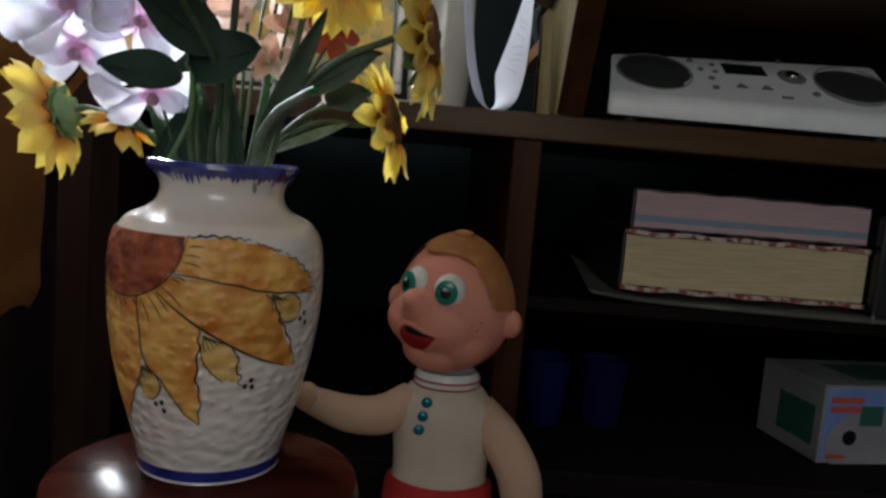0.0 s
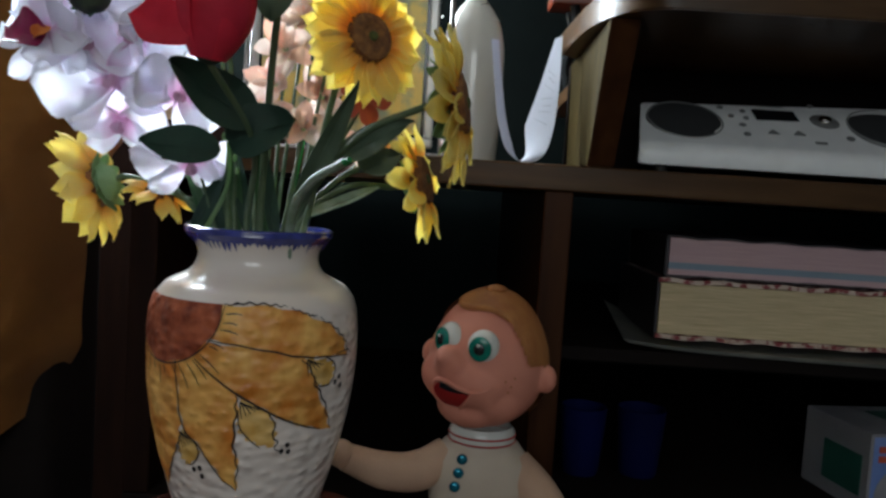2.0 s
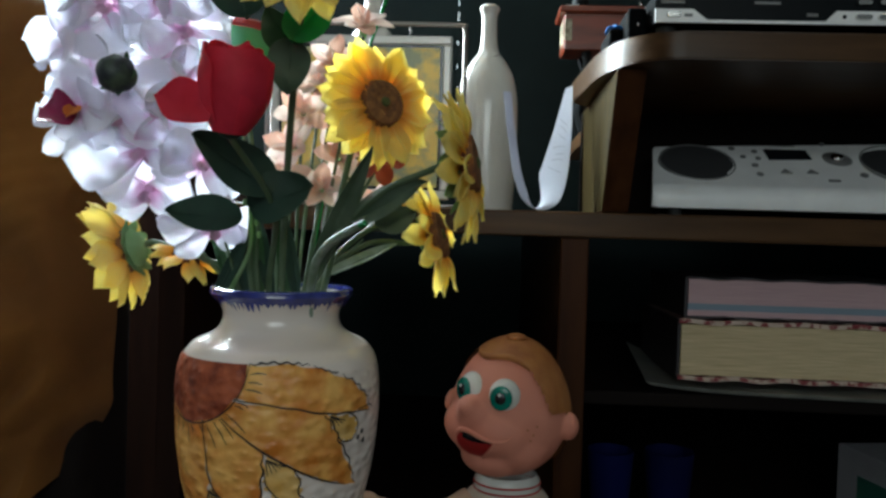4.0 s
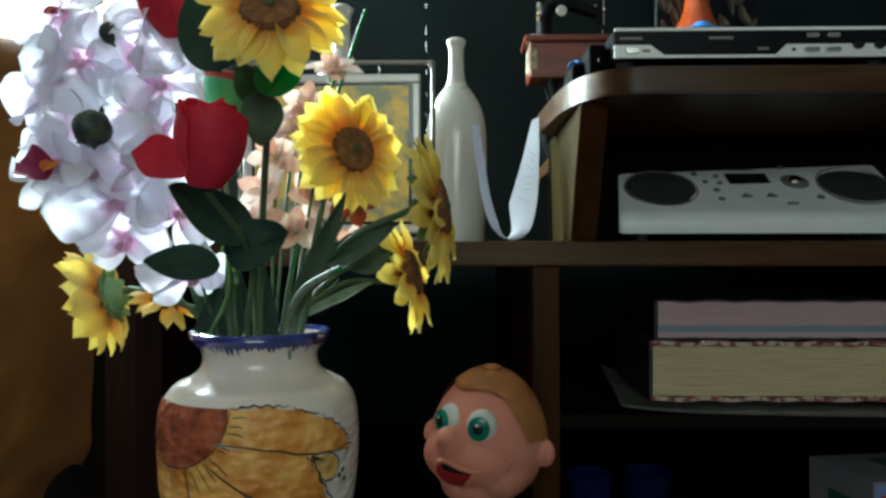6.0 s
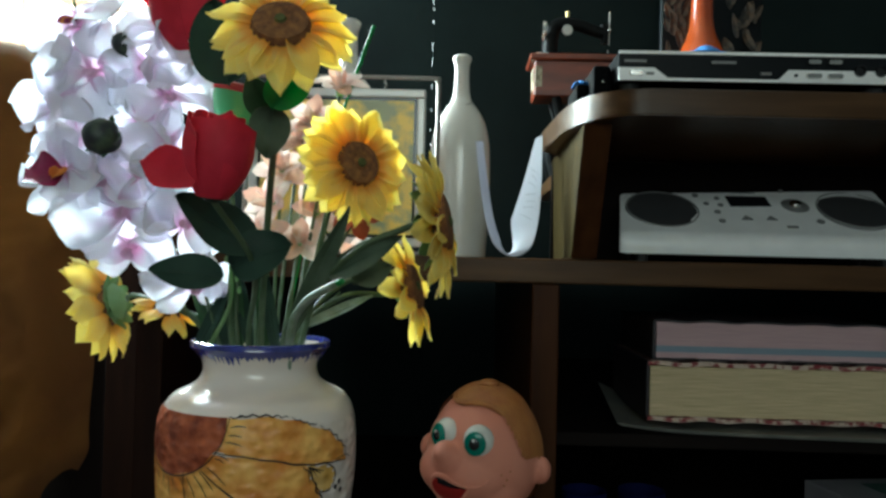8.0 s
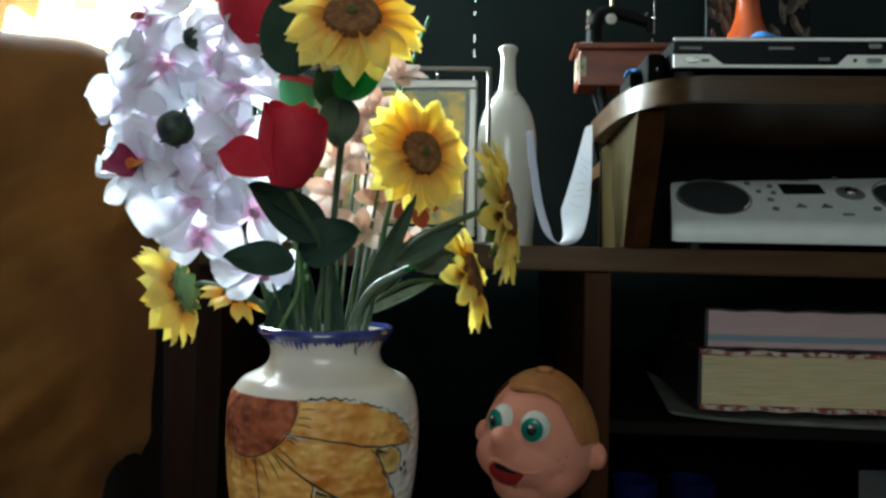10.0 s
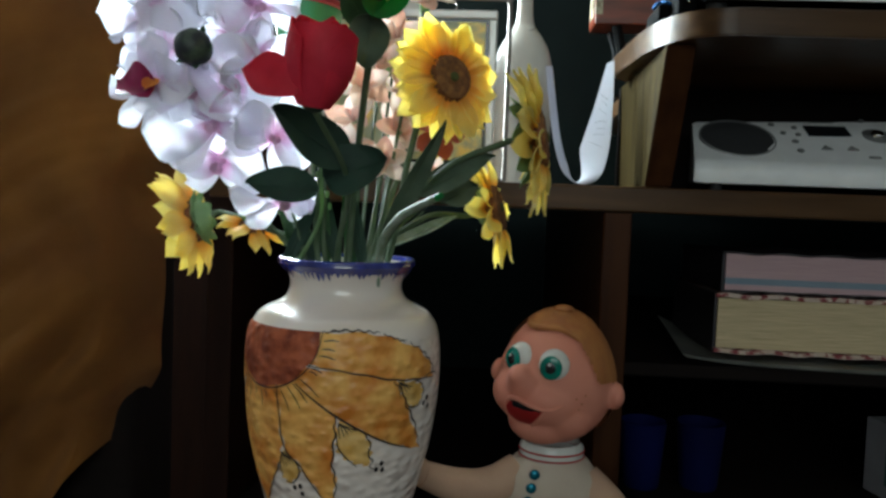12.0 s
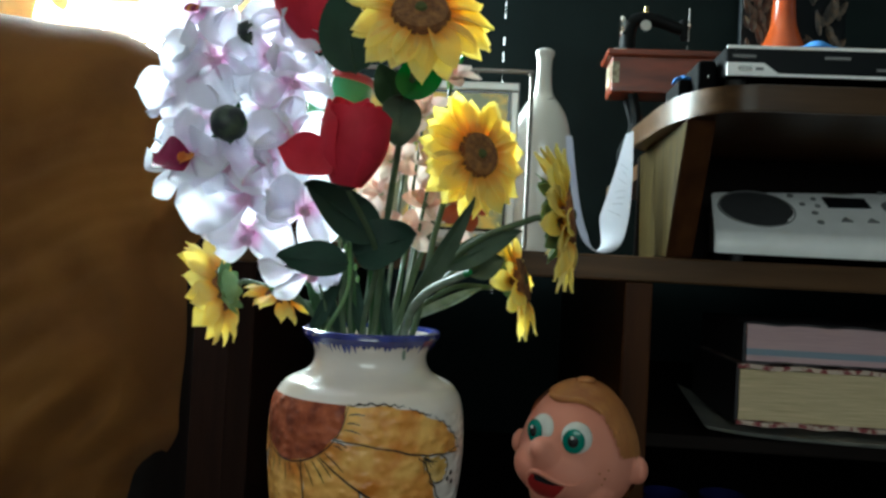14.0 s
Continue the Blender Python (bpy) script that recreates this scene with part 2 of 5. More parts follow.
tint_foot(M["white_petal"], (0.88, 0.68, 0.82), 0.002, 0.012)
tint_foot(M["yellow"], (0.93, 0.50, 0.04), 0.002, 0.017)

# the vase's moulded body: rows of soft cushions pressed into the clay


def add_cushions(m):
    nn, ll = m.node_tree.nodes, m.node_tree.links
    b = nn["Principled BSDF"]
    vor, bp = nn.new("ShaderNodeTexVoronoi"), nn.new("ShaderNodeBump")
    vor.feature = "SMOOTH_F1"
    tc = nn.new("ShaderNodeTexCoord")
    mp = nn.new("ShaderNodeMapping")
    mp.inputs["Scale"].default_value = (1.0, 1.0, 1.5)
    ll.new(tc.outputs["Object"], mp.inputs["Vector"])
    ll.new(mp.outputs[0], vor.inputs["Vector"])
    vor.inputs["Scale"].default_value = 85.0
    bp.invert = True
    bp.inputs["Strength"].default_value, bp.inputs["Distance"].default_value = 1.0, 0.0040
    ll.new(vor.outputs["Distance"], bp.inputs["Height"])
    ll.new(bp.outputs[0], b.inputs["Normal"])


M["glaze_body"] = M["glaze"].copy()
M["glaze_body"].name = "white_moulded_glaze"
for key in ("glaze_body", "ochre", "ochre_pale", "rust"):
    add_cushions(M[key])

# ---- building helpers ----
WORLD = {}


def to_mesh(bm, name, smooth=True):
    me = bpy.data.meshes.new(name)
    bmesh.ops.recalc_face_normals(bm, faces=bm.faces[:])
    for f in bm.faces:
        f.smooth = smooth
    for e in bm.edges:
        if len(e.link_faces) == 2 and e.calc_face_angle(0) > 0.75:
            e.smooth = False
    bm.to_mesh(me)
    bm.free()
    return me


def part(name, bm, mat, parent=None, label="", m=None, smooth=True):
    me = to_mesh(bm, name, smooth) if isinstance(bm, bmesh.types.BMesh) else bm
    if not me.materials:
        for one in mat if isinstance(mat, (list, tuple)) else [mat]:
            me.materials.append(M[one])
    ob = new(name, me)
    m = m or Matrix()
    WORLD[ob] = m.copy()
    if parent:
        ob.parent = parent
        ob.matrix_basis = WORLD[parent].inverted() @ m
    else:
        ob.matrix_basis = m
    if label:
        tagged(ob, label)
    return ob


def thing(name, at, label, category, group=""):
    ob = new(name)
    ob.empty_display_size = 0.02
    ob.matrix_basis = Matrix.Translation(at)
    WORLD[ob] = ob.matrix_basis.copy()
    return tagged(ob, label, category, group)


def structure(name, bm, mat, label, m=None, smooth=False):
    return tagged(part(name, bm, mat, None, label, m, smooth), label, kind="structure")


def add_box(bm, lo, hi, bevel=0.0, seg=2, mi=0):
    vs = [bm.verts.new((x, y, z)) for x in (lo[0], hi[0]) for y in (lo[1], hi[1]) for z in (lo[2], hi[2])]
    quads = ((0, 1, 3, 2), (4, 6, 7, 5), (0, 4, 5, 1), (2, 3, 7, 6), (0, 2, 6, 4), (1, 5, 7, 3))
    fs = [bm.faces.new([vs[i] for i in q]) for q in quads]
    for f in fs:
        f.material_index = mi
    if bevel:
        es = list({e for f in fs for e in f.edges})
        made = bmesh.ops.bevel(bm, geom=es, offset=bevel, segments=seg, affect="EDGES", profile=0.5)
        for f in made["faces"]:
            f.material_index = mi
    return bm


def box(lo, hi, bevel=0.0, seg=2):
    return add_box(bmesh.new(), lo, hi, bevel, seg)


def add_lathe(bm, rows, n=32, at=(0, 0, 0), squash=1.0, mi=0, closed=False):
    """rows of (radius, height) turned round the upright axis."""
    rings = []
    for r, z in rows:
        if r < 1e-6:
            rings.append([bm.verts.new((at[0], at[1], at[2] + z))])
        else:
            rings.append([bm.verts.new((at[0] + r * math.cos(2 * math.pi * i / n), at[1] + squash * r * math.sin(2 * math.pi * i / n), at[2] + z)) for i in range(n)])
    for a, b in zip(rings, rings[1:]):
        for i in range(n):
            j = (i + 1) % n
            if len(a) == 1 and len(b) > 1:
                f = bm.faces.new((a[0], b[j], b[i]))
            elif len(b) == 1 and len(a) > 1:
                f = bm.faces.new((a[i], a[j], b[0]))
            elif len(a) > 1:
                f = bm.faces.new((a[i], a[j], b[j], b[i]))
            else:
                continue
            f.material_index = mi
    return bm


def lathe(rows, n=32, **k):
    return add_lathe(bmesh.new(), rows, n, **k)


def spline(points, n=24):
    """Catmull-Rom through the points."""
    p = [Vector(q) for q in points]
    p = [2 * p[0] - p[1], *p, 2 * p[-1] - p[-2]]
    out = []
    for k in range(n + 1):
        s = k / n * (len(p) - 3)
        i = min(int(s), len(p) - 4)
        t = s - i
        a, b, c, d = p[i : i + 4]
        out.append(0.5 * (2 * b + (c - a) * t + (2 * a - 5 * b + 4 * c - d) * t * t + (3 * b - a - 3 * c + d) * t**3))
    return out


def add_tube(bm, points, radius, n=8, rings=24, mi=0, cap=True):
    """A round rod along a curve; radius: one number, or from start to end."""
    line = spline(points, rings)
    radii = radius if isinstance(radius, (list, tuple)) else (radius, radius)
    up = Vector((0.31, 0.17, 0.93)).normalized()
    last = None
    first = None
    for k, p in enumerate(line):
        along = (line[min(k + 1, rings)] - line[max(k - 1, 0)]).normalized()
        side = along.cross(up)
        if side.length < 1e-4:
            side = along.cross(Vector((1, 0, 0)))
        side.normalize()
        up = side.cross(along).normalized()
        s = k / rings * (len(radii) - 1)
        i = min(int(s), len(radii) - 2)
        r = radii[i] + (radii[i + 1] - radii[i]) * (s - i)
        ring = [bm.verts.new(p + r * (math.cos(a) * side + math.sin(a) * up)) for a in (2 * math.pi * q / n for q in range(n))]
        if last:
            for q in range(n):
                f = bm.faces.new((last[q], last[(q + 1) % n], ring[(q + 1) % n], ring[q]))
                f.material_index = mi
        first = first or ring
        last = ring
    if cap:
        for ring in (first, last):
            bm.faces.new(ring).material_index = mi
    return bm


def tube(points, radius, n=8, rings=24):
    return add_tube(bmesh.new(), points, radius, n, rings)


def add_ball(bm, at, r, n=16, rows=10, mi=0, turn=None):
    """An ellipsoid; r: three radii; turn: a rotation."""
    start = len(bm.verts)
    add_lathe(bm, [(math.sin(math.pi * k / rows), -math.cos(math.pi * k / rows)) for k in range(rows + 1)], n, mi=mi)
    bm.verts.ensure_lookup_table()
    for v in bm.verts[start:]:
        v.co = Vector((v.co.x * r[0], v.co.y * r[1], v.co.z * r[2]))
        v.co = (turn @ v.co if turn else v.co) + Vector(at)
    return bm


def sheet(place, nu, nv, thick=0.0006):
    """A thin two-sided sheet: place(u, v), with u and v from 0 to 1, gives its middle."""
    bm = bmesh.new()
    grid = [[Vector(place(i / nu, j / nv)) for j in range(nv + 1)] for i in range(nu + 1)]
    sides = []
    for sign in (1, -1):
        layer = []
        for i in range(nu + 1):
            row = []
            for j in range(nv + 1):
                du = grid[min(i + 1, nu)][j] - grid[max(i - 1, 0)][j]
                dv = grid[i][min(j + 1, nv)] - grid[i][max(j - 1, 0)]
                nor = du.cross(dv)
                nor = nor.normalized() if nor.length > 1e-12 else Vector((0, 0, 1))
                row.append(bm.verts.new(grid[i][j] + sign * thick / 2 * nor))
            layer.append(row)
        sides.append(layer)
        for i in range(nu):
            for j in range(nv):
                q = [layer[i][j], layer[i + 1][j], layer[i + 1][j + 1], layer[i][j + 1]]
                bm.faces.new(q if sign > 0 else q[::-1])
    rim = [(i, 0) for i in range(nu)] + [(nu, j) for j in range(nv)] + [(i, nv) for i in range(nu, 0, -1)] + [(0, j) for j in range(nv, 0, -1)]
    a, b = sides
    for (i, j), (k, l) in zip(rim, rim[1:] + rim[:1]):
        bm.faces.new((a[i][j], b[i][j], b[k][l], a[k][l]))
    return bm


def aim(at, normal, spin=0.0):
    """A pose whose z points along normal."""
    q = Vector(normal).normalized().to_track_quat("Z", "Y")
    return Matrix.Translation(at) @ q.to_matrix().to_4x4() @ Matrix.Rotation(spin, 4, "Z")


def petal(length, width, tip=0.35, droop=0.0, cup=0.15, base=0.25, wave=0.0, fold=0.0, seed=0, nu=7, nv=4):
    """A petal along +x from the origin, its face up (+z)."""
    rnd = random.Random(seed)
    ph = rnd.uniform(0, 6)

    def place(u, v):
        s = v * 2 - 1
        w = width / 2 * (base + (1 - base) * math.sin(math.pi * min(u / (1.55 - tip), 1) ** 0.85 * (1 - tip * 0.35)) if u < 1 else 0.05)
        w *= max(0.06, 1 - max(0, (u - (1 - tip)) / tip) ** 2.2)
        y = s * w
        z = cup * width * (abs(s) ** 1.6) * math.sin(math.pi * min(u + 0.15, 1)) - droop * length * u * u + wave * width * math.sin(5 * u + ph + 2.5 * s) + fold * width * (-abs(s))
        return (length * u * (1 - 0.12 * abs(droop) * u), y, z)

    return sheet(place, nu, nv, 0.0007)


def leaf_blade(length, width, droop=0.2, seed=0, round_tip=0.0):
    rnd = random.Random(seed)
    ph = rnd.uniform(0, 6)

    def place(u, v):
        s = v * 2 - 1
        w = width / 2 * max(0.03, math.sin(math.pi * u ** (0.75 - 0.15 * round_tip)) ** 0.62)
        return (length * u, s * w * (1 + 0.05 * ((u * 15) % 1.0 - 0.5)), 0.16 * width * abs(s) - droop * length * u * u + 0.05 * width * math.sin(7 * u + ph + s))

    return sheet(place, 30, 6, 0.0007)


def aim_x(start, end, face):
    """A pose whose x runs from start to end and whose z leans to face; gives the pose and the length."""
    x = Vector(end) - Vector(start)
    length = x.length
    x.normalize()
    y = Vector(face).cross(x).normalized()
    z = x.cross(y)
    m = Matrix((x, y, z)).transposed().to_4x4()
    return Matrix.Translation(start) @ m, length

# ---- room ----
structure("floor", box((-1.68, -2.4, -0.05), (2.4, 2.15, 0.0)), "floor", "dull brown tiled floor of the room")
structure("ceiling", box((-1.68, -2.4, 2.95), (2.4, 2.15, 3.0)), "ceiling", "plain pale ceiling")
structure("wall_west", box((-1.68, -2.4, 0), (-1.60, 2.15, 2.95)), "wall_pale", "plain pale grey painted wall")
structure("wall_east", box((2.4, -2.4, 0), (2.48, 2.15, 2.95)), "wall_pale", "plain pale grey painted wall")
structure("wall_south", box((-1.68, -2.48, 0), (2.48, -2.4, 2.95)), "wall_pale", "plain pale grey painted wall behind the viewer")
wall = bmesh.new()
for lo, hi in (((-1.60, 2.05, 0), (-1.52, 2.13, 2.95)), ((-1.52, 2.05, 0), (-0.73, 2.13, 1.34)), ((-1.52, 2.05, 2.50), (-0.73, 2.13, 2.95))):
    add_box(wall, lo, hi)
structure("wall_north", wall, "wall_cream", "cream wall round the window beside the cabinet")
# panel added over the cream wall, coloured as that wall looks in shade
structure("wall_north_dado", box((-1.59, 2.034, 0), (-0.40, 2.0495, 1.30), 0.002, 1), "dark_panel", "added red-brown panel in the colour of the shaded wall below the window")
# two dark panels with a narrow open joint, through which daylight shows
panels = bmesh.new()
add_box(panels, (-0.73, 2.05, 0), (-0.0524, 2.066, 2.95), 0.0002, 1)
add_box(panels, (-0.0514, 2.05, 0), (2.4, 2.066, 2.95), 0.0002, 1)
rnd = random.Random(5)
z = 0.6
while z < 2.3:
    h = rnd.uniform(0.006, 0.05) if z > 1.3 else rnd.uniform(0.08, 0.20)
    add_box(panels, (-0.0526, 2.054, z), (-0.0518 + rnd.uniform(0, 0.0004), 2.063, z + h))
    z += h + (rnd.uniform(0.006, 0.035) if z > 1.25 else rnd.uniform(0.003, 0.012) if z > 0.95 else 0.001)
structure("wall_north_panel", panels, "wall_dark", "dark green board wall with a narrow open joint")
structure("backdrop", box((-2.2, 2.45, 0.3), (0.3, 2.47, 3.2)), "sky", "bright daylight outside the window")

window = thing("window_1", (-1.15, 2.05, 1.34), "bright window with varnished wooden slats and frame", "window")
tagged(window, kind="structure")
for lo, hi in (((-0.79, 2.03, 1.34), (-0.732, 2.13, 2.50)), ((-1.565, 2.03, 1.34), (-1.517, 2.13, 2.50)), ((-1.517, 2.03, 2.455), (-0.79, 2.13, 2.498)), ((-1.517, 2.015, 1.325), (-0.79, 2.13, 1.36))):
    part("window_frame", box(lo, hi, 0.003), "slat", window, smooth=False)
slat = to_mesh(box((-0.36, -0.042, -0.005), (0.36, 0.042, 0.005), 0.002, 1), "slat", False)
for k in range(9):
    part("slat", slat, "slat", window, m=pose(-1.154, 2.09, 1.42 + 0.118 * k, 38 + 3 * math.sin(k * 2.1), 0, 0))


def curtain(u, v):
    return (-1.58 + 0.44 * u, 1.96 + 0.02 * math.sin(26 * u + 0.6 * math.sin(3 * v)), 2.6 - 1.8 * v)


M["curtain"] = material("thin_cream_curtain", (0.74, 0.62, 0.42), 0.85, (0.66, 0.52, 0.32), 6, through_light=0.5, bump=0.3, bump_scale=400)
cur = thing("curtain", (-1.36, 1.96, 0.8), "thin cream curtain hanging beside the bright window", "curtain")
part("drape", sheet(curtain, 40, 6, 0.002), "curtain", cur)
part("rod", tube([(-1.58, 1.96, 2.6), (-1.2, 1.96, 2.6), (-0.68, 1.96, 2.6)], 0.009), "steel", cur)
for x in (-1.55, -0.70):
    part("bracket", tube([(x, 1.96, 2.6), (x, 2.0, 2.6), (x, 2.05, 2.6)], 0.006), "steel", cur)

# ---- cabinet ----
cabinet = thing("wall_cabinet", (0.4, 1.3, 0.0), "large dark brown laminate wall cabinet with open compartments", "cabinet")
part("main_shelf", box((-0.395, 1.0, 1.167), (1.25, 2.03, 1.2), 0.0025), "wood", cabinet, "brown laminate shelf with a square front edge", smooth=False)
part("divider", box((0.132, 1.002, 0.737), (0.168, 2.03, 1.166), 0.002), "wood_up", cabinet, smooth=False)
# left side panel: same laminate, its shade put into a darker colour
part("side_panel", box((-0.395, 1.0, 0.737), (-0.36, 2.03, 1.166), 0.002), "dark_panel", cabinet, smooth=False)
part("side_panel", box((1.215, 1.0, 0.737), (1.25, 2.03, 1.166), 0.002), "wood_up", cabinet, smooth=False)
# shelf, bottom and base coloured dark for the shade inside the compartments
part("inner_shelf", box((0.169, 1.10, 0.932), (1.214, 2.03, 0.951), 0.002), "wood_dark", cabinet, "thin inner shelf, darkened for the shade in its compartment", smooth=False)
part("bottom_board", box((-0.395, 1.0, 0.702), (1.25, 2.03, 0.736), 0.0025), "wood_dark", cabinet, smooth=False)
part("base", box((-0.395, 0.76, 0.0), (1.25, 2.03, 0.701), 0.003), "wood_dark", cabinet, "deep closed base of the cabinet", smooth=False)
# upper compartment: posts and the rounded top board that overhangs them
def leaning_post(x0, x1):
    """An upright panel whose front edge leans out under the top board."""
    bm = bmesh.new()
    low = [bm.verts.new((x, y, 1.201)) for x, y in ((x0, 1.008), (x1, 1.008), (x1, 1.205), (x0, 1.205))]
    high = [bm.verts.new((x, y, 1.366)) for x, y in ((x0, 0.916), (x1, 0.916), (x1, 1.235), (x0, 1.235))]
    bm.faces.new(low[::-1])
    bm.faces.new(high)
    for i in range(4):
        bm.faces.new((low[i], low[(i + 1) % 4], high[(i + 1) % 4], high[i])).material_index = 1 if i == 3 else 0
    bmesh.ops.bevel(bm, geom=bm.edges[:], offset=0.0015, segments=2, affect="EDGES")
    return bm


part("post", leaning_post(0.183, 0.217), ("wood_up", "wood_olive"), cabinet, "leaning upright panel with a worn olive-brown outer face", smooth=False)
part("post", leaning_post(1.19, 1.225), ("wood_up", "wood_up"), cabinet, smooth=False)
# board added to keep window light out; the compartment's shade is in its colour
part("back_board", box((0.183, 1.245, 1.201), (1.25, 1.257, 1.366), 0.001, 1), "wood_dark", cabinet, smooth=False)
top = bmesh.new()
outline = [(0.236, 2.03), (0.236, 1.26), (0.157, 1.165), (0.165, 1.02)]
for k in range(1, 13):
    q = k / 12
    outline.append(((1 - q) ** 2 * 0.165 + 2 * q * (1 - q) * 0.174 + q * q * 0.250, (1 - q) ** 2 * 1.02 + 2 * q * (1 - q) * 0.868 + q * q * 0.868))
outline += [(1.25, 0.868), (1.25, 2.03)]
lower = [top.verts.new((x, y, 1.367)) for x, y in outline]
upper = [top.verts.new((x, y, 1.398)) for x, y in outline]
top.faces.new(lower[::-1])
top.faces.new(upper)
for i in range(len(outline)):
    j = (i + 1) % len(outline)
    top.faces.new((lower[i], lower[j], upper[j], upper[i]))
bmesh.ops.bevel(top, geom=[e for e in top.edges if abs(e.verts[0].co.z - e.verts[1].co.z) < 1e-6], offset=0.002, segments=2, affect="EDGES")
board = part("top_board", top, "wood", cabinet, "thick brown top board with a rounded glossy front corner")

# ---- small round table under the vase ----
tab = thing("side_table", (-0.142, 0.66, 0.0), "small round dark red-brown varnished side table", "table")
TC = (-0.142, 0.66, 0.0)
part("tabletop", lathe([(0, 0.822), (0.112, 0.822), (0.126, 0.828), (0.131, 0.838), (0.128, 0.848), (0.120, 0.8515), (0, 0.8515)], 64, at=TC), "table", tab)
part("pedestal", lathe([(0.05, 0.82), (0.03, 0.80), (0.022, 0.7), (0.035, 0.5), (0.022, 0.3), (0.032, 0.12), (0.04, 0.06)], 32, at=TC), "table", tab)
part("foot", lathe([(0, 0.06), (0.05, 0.06), (0.13, 0.03), (0.14, 0.012), (0.14, 0.0), (0, 0.0)], 48, at=TC), "table", tab)

# ---- vase ----
VX, VY, VZ = -0.1470, 0.688, 0.852
PROFILE = [(0.0, 0.0), (0.058, 0.0), (0.0635, 0.003), (0.0640, 0.010), (0.0665, 0.020), (0.0745, 0.045), (0.0820, 0.072), (0.0885, 0.100), (0.0930, 0.130),
           (0.0948, 0.155), (0.0945, 0.178), (0.0925, 0.195), (0.0895, 0.2045), (0.0860, 0.2095), (0.0780, 0.2155), (0.0650, 0.2215), (0.0570, 0.2275), (0.0535, 0.2345), (0.0532, 0.2415),
           (0.0560, 0.2490), (0.0610, 0.2545), (0.0640, 0.2570), (0.0645, 0.2605), (0.0630, 0.2625), (0.0600, 0.2620), (0.0570, 0.2560), (0.0490, 0.2420), (0.0500, 0.2300), (0.0800, 0.2000), (0.0860, 0.1500), (0.0560, 0.0120), (0.0, 0.0120)]

PROFILE = [(r * (0.942 if h < 0.215 else 0.965), h) for r, h in PROFILE]


def vase_radius(h):
    for (r0, z0), (r1, z1) in zip(PROFILE[1:23], PROFILE[2:24]):
        if z0 <= h <= z1 and z1 > z0:
            return r0 + (r1 - r0) * (h - z0) / (z1 - z0)
    return 0.064


def smooth_profile(rows):
    pts = spline([(r, 0, z) for r, z in rows], 110)
    return [(max(p.x, 0.0), p.z) for p in pts]


vase = thing("vase", (VX, VY, VZ), "white glazed ceramic vase hand-painted with a large ochre sunflower", "vase")
VM = Matrix.Translation((VX, VY, VZ))
body = lathe(smooth_profile(PROFILE), 96)
for f in body.faces:
    c = f.calc_center_median()
    f.material_index = 1 if c.z < 0.198 and Vector((c.x, c.y)).length > 0.0585 and c.z > 0.006 else 0
part("body", body, ("glaze", "glaze_body"), vase, m=VM)
FACE = math.atan2(-0.69, 0.18)


def on_vase(theta, h, lift=0.0006):
    """A place on the vase: theta in degrees to the right of the side that faces the room, h above its foot."""
    r, a = vase_radius(h) + lift, FACE + radians(theta)
    return (r * math.cos(a), r * math.sin(a), h)


def brush_patch(name, mat, place, nu, nv):
    bm = bmesh.new()
    g = [[bm.verts.new(on_vase(*place(i / nu, j / nv))) for j in range(nv + 1)] for i in range(nu + 1)]
    for i in range(nu):
        for j in range(nv):
            bm.faces.new((g[i][j], g[i + 1][j], g[i + 1][j + 1], g[i][j + 1]))
    return part(name, bm, mat, vase, m=VM)


def brush_line(points, width=0.0011, lift=0.0012, wobble=0.0, seed=0):
    """A thin painted line through (theta, h) points on the vase."""
    rnd = random.Random(seed)
    line = spline([(a, 0, h) for a, h in points], 26)
    bm = bmesh.new()
    last = None
    n = len(line) - 1
    for k, p in enumerate(line):
        q, o = line[min(k + 1, n)], line[max(k - 1, 0)]
        d = Vector(((q.x - o.x) * 0.00163, q.z - o.z)).normalized()
        w = 1.35 * width * (0.35 + 0.65 * math.sin(math.pi * min(1, (k + 2) / (n + 3)))) / 2
        off = wobble * math.sin(k * 1.3 + seed)
        a, h = p.x + (-d.y) * off / 0.00163, p.z + d.x * off
        pair = [bm.verts.new(on_vase(a - d.y * s * w / 0.00163, h + d.x * s * w, lift)) for s in (-1, 1)]
        if last:
            bm.faces.new((last[0], last[1], pair[1], pair[0]))
        last = pair
    return part("painted_line", bm, "ink", vase, m=VM)


def lerp_edge(edge, u):
    p = spline([(a, 0, h) for a, h in edge], 40)[round(u * 40)]
    return p.x, p.z


def painted_petal(left, right, mat="ochre", ragged=1.2, seed=0, lift=0.0005):
    def place(u, v):
        a0, h0 = lerp_edge(left, u)
        a1, h1 = lerp_edge(right, u)
        rag = ragged * math.sin(u * 31 + seed) * (abs(v - 0.5) * 2) ** 4
        return a0 + (a1 - a0) * v + rag, h0 + (h1 - h0) * v + 0.0006 * rag, lift

    return brush_patch("painted_petal", mat, place, 40, 14)


# petals of the painted flower, as pairs of edges from the heart outwards
UPPER = [(-22, 0.2055), (7, 0.2065), (29, 0.199), (50, 0.181), (57, 0.164)]
CLEFT = [(-24, 0.180), (3, 0.174), (24, 0.167), (40, 0.165), (57, 0.163)]
RIGHT = [(24, 0.166), (30, 0.154), (33, 0.143), (39, 0.130), (44, 0.115), (49, 0.102)]
UNDER = [(-30, 0.164), (-19, 0.151), (-8, 0.139), (14, 0.119), (29, 0.109), (40, 0.104)]
FALL = [(-8, 0.138), (-8, 0.122), (-9, 0.098), (-7, 0.079), (-8, 0.057)]
SIDE = [(-42, 0.164), (-40, 0.133), (-38, 0.108), (-28, 0.092), (-18, 0.070), (-8, 0.057)]
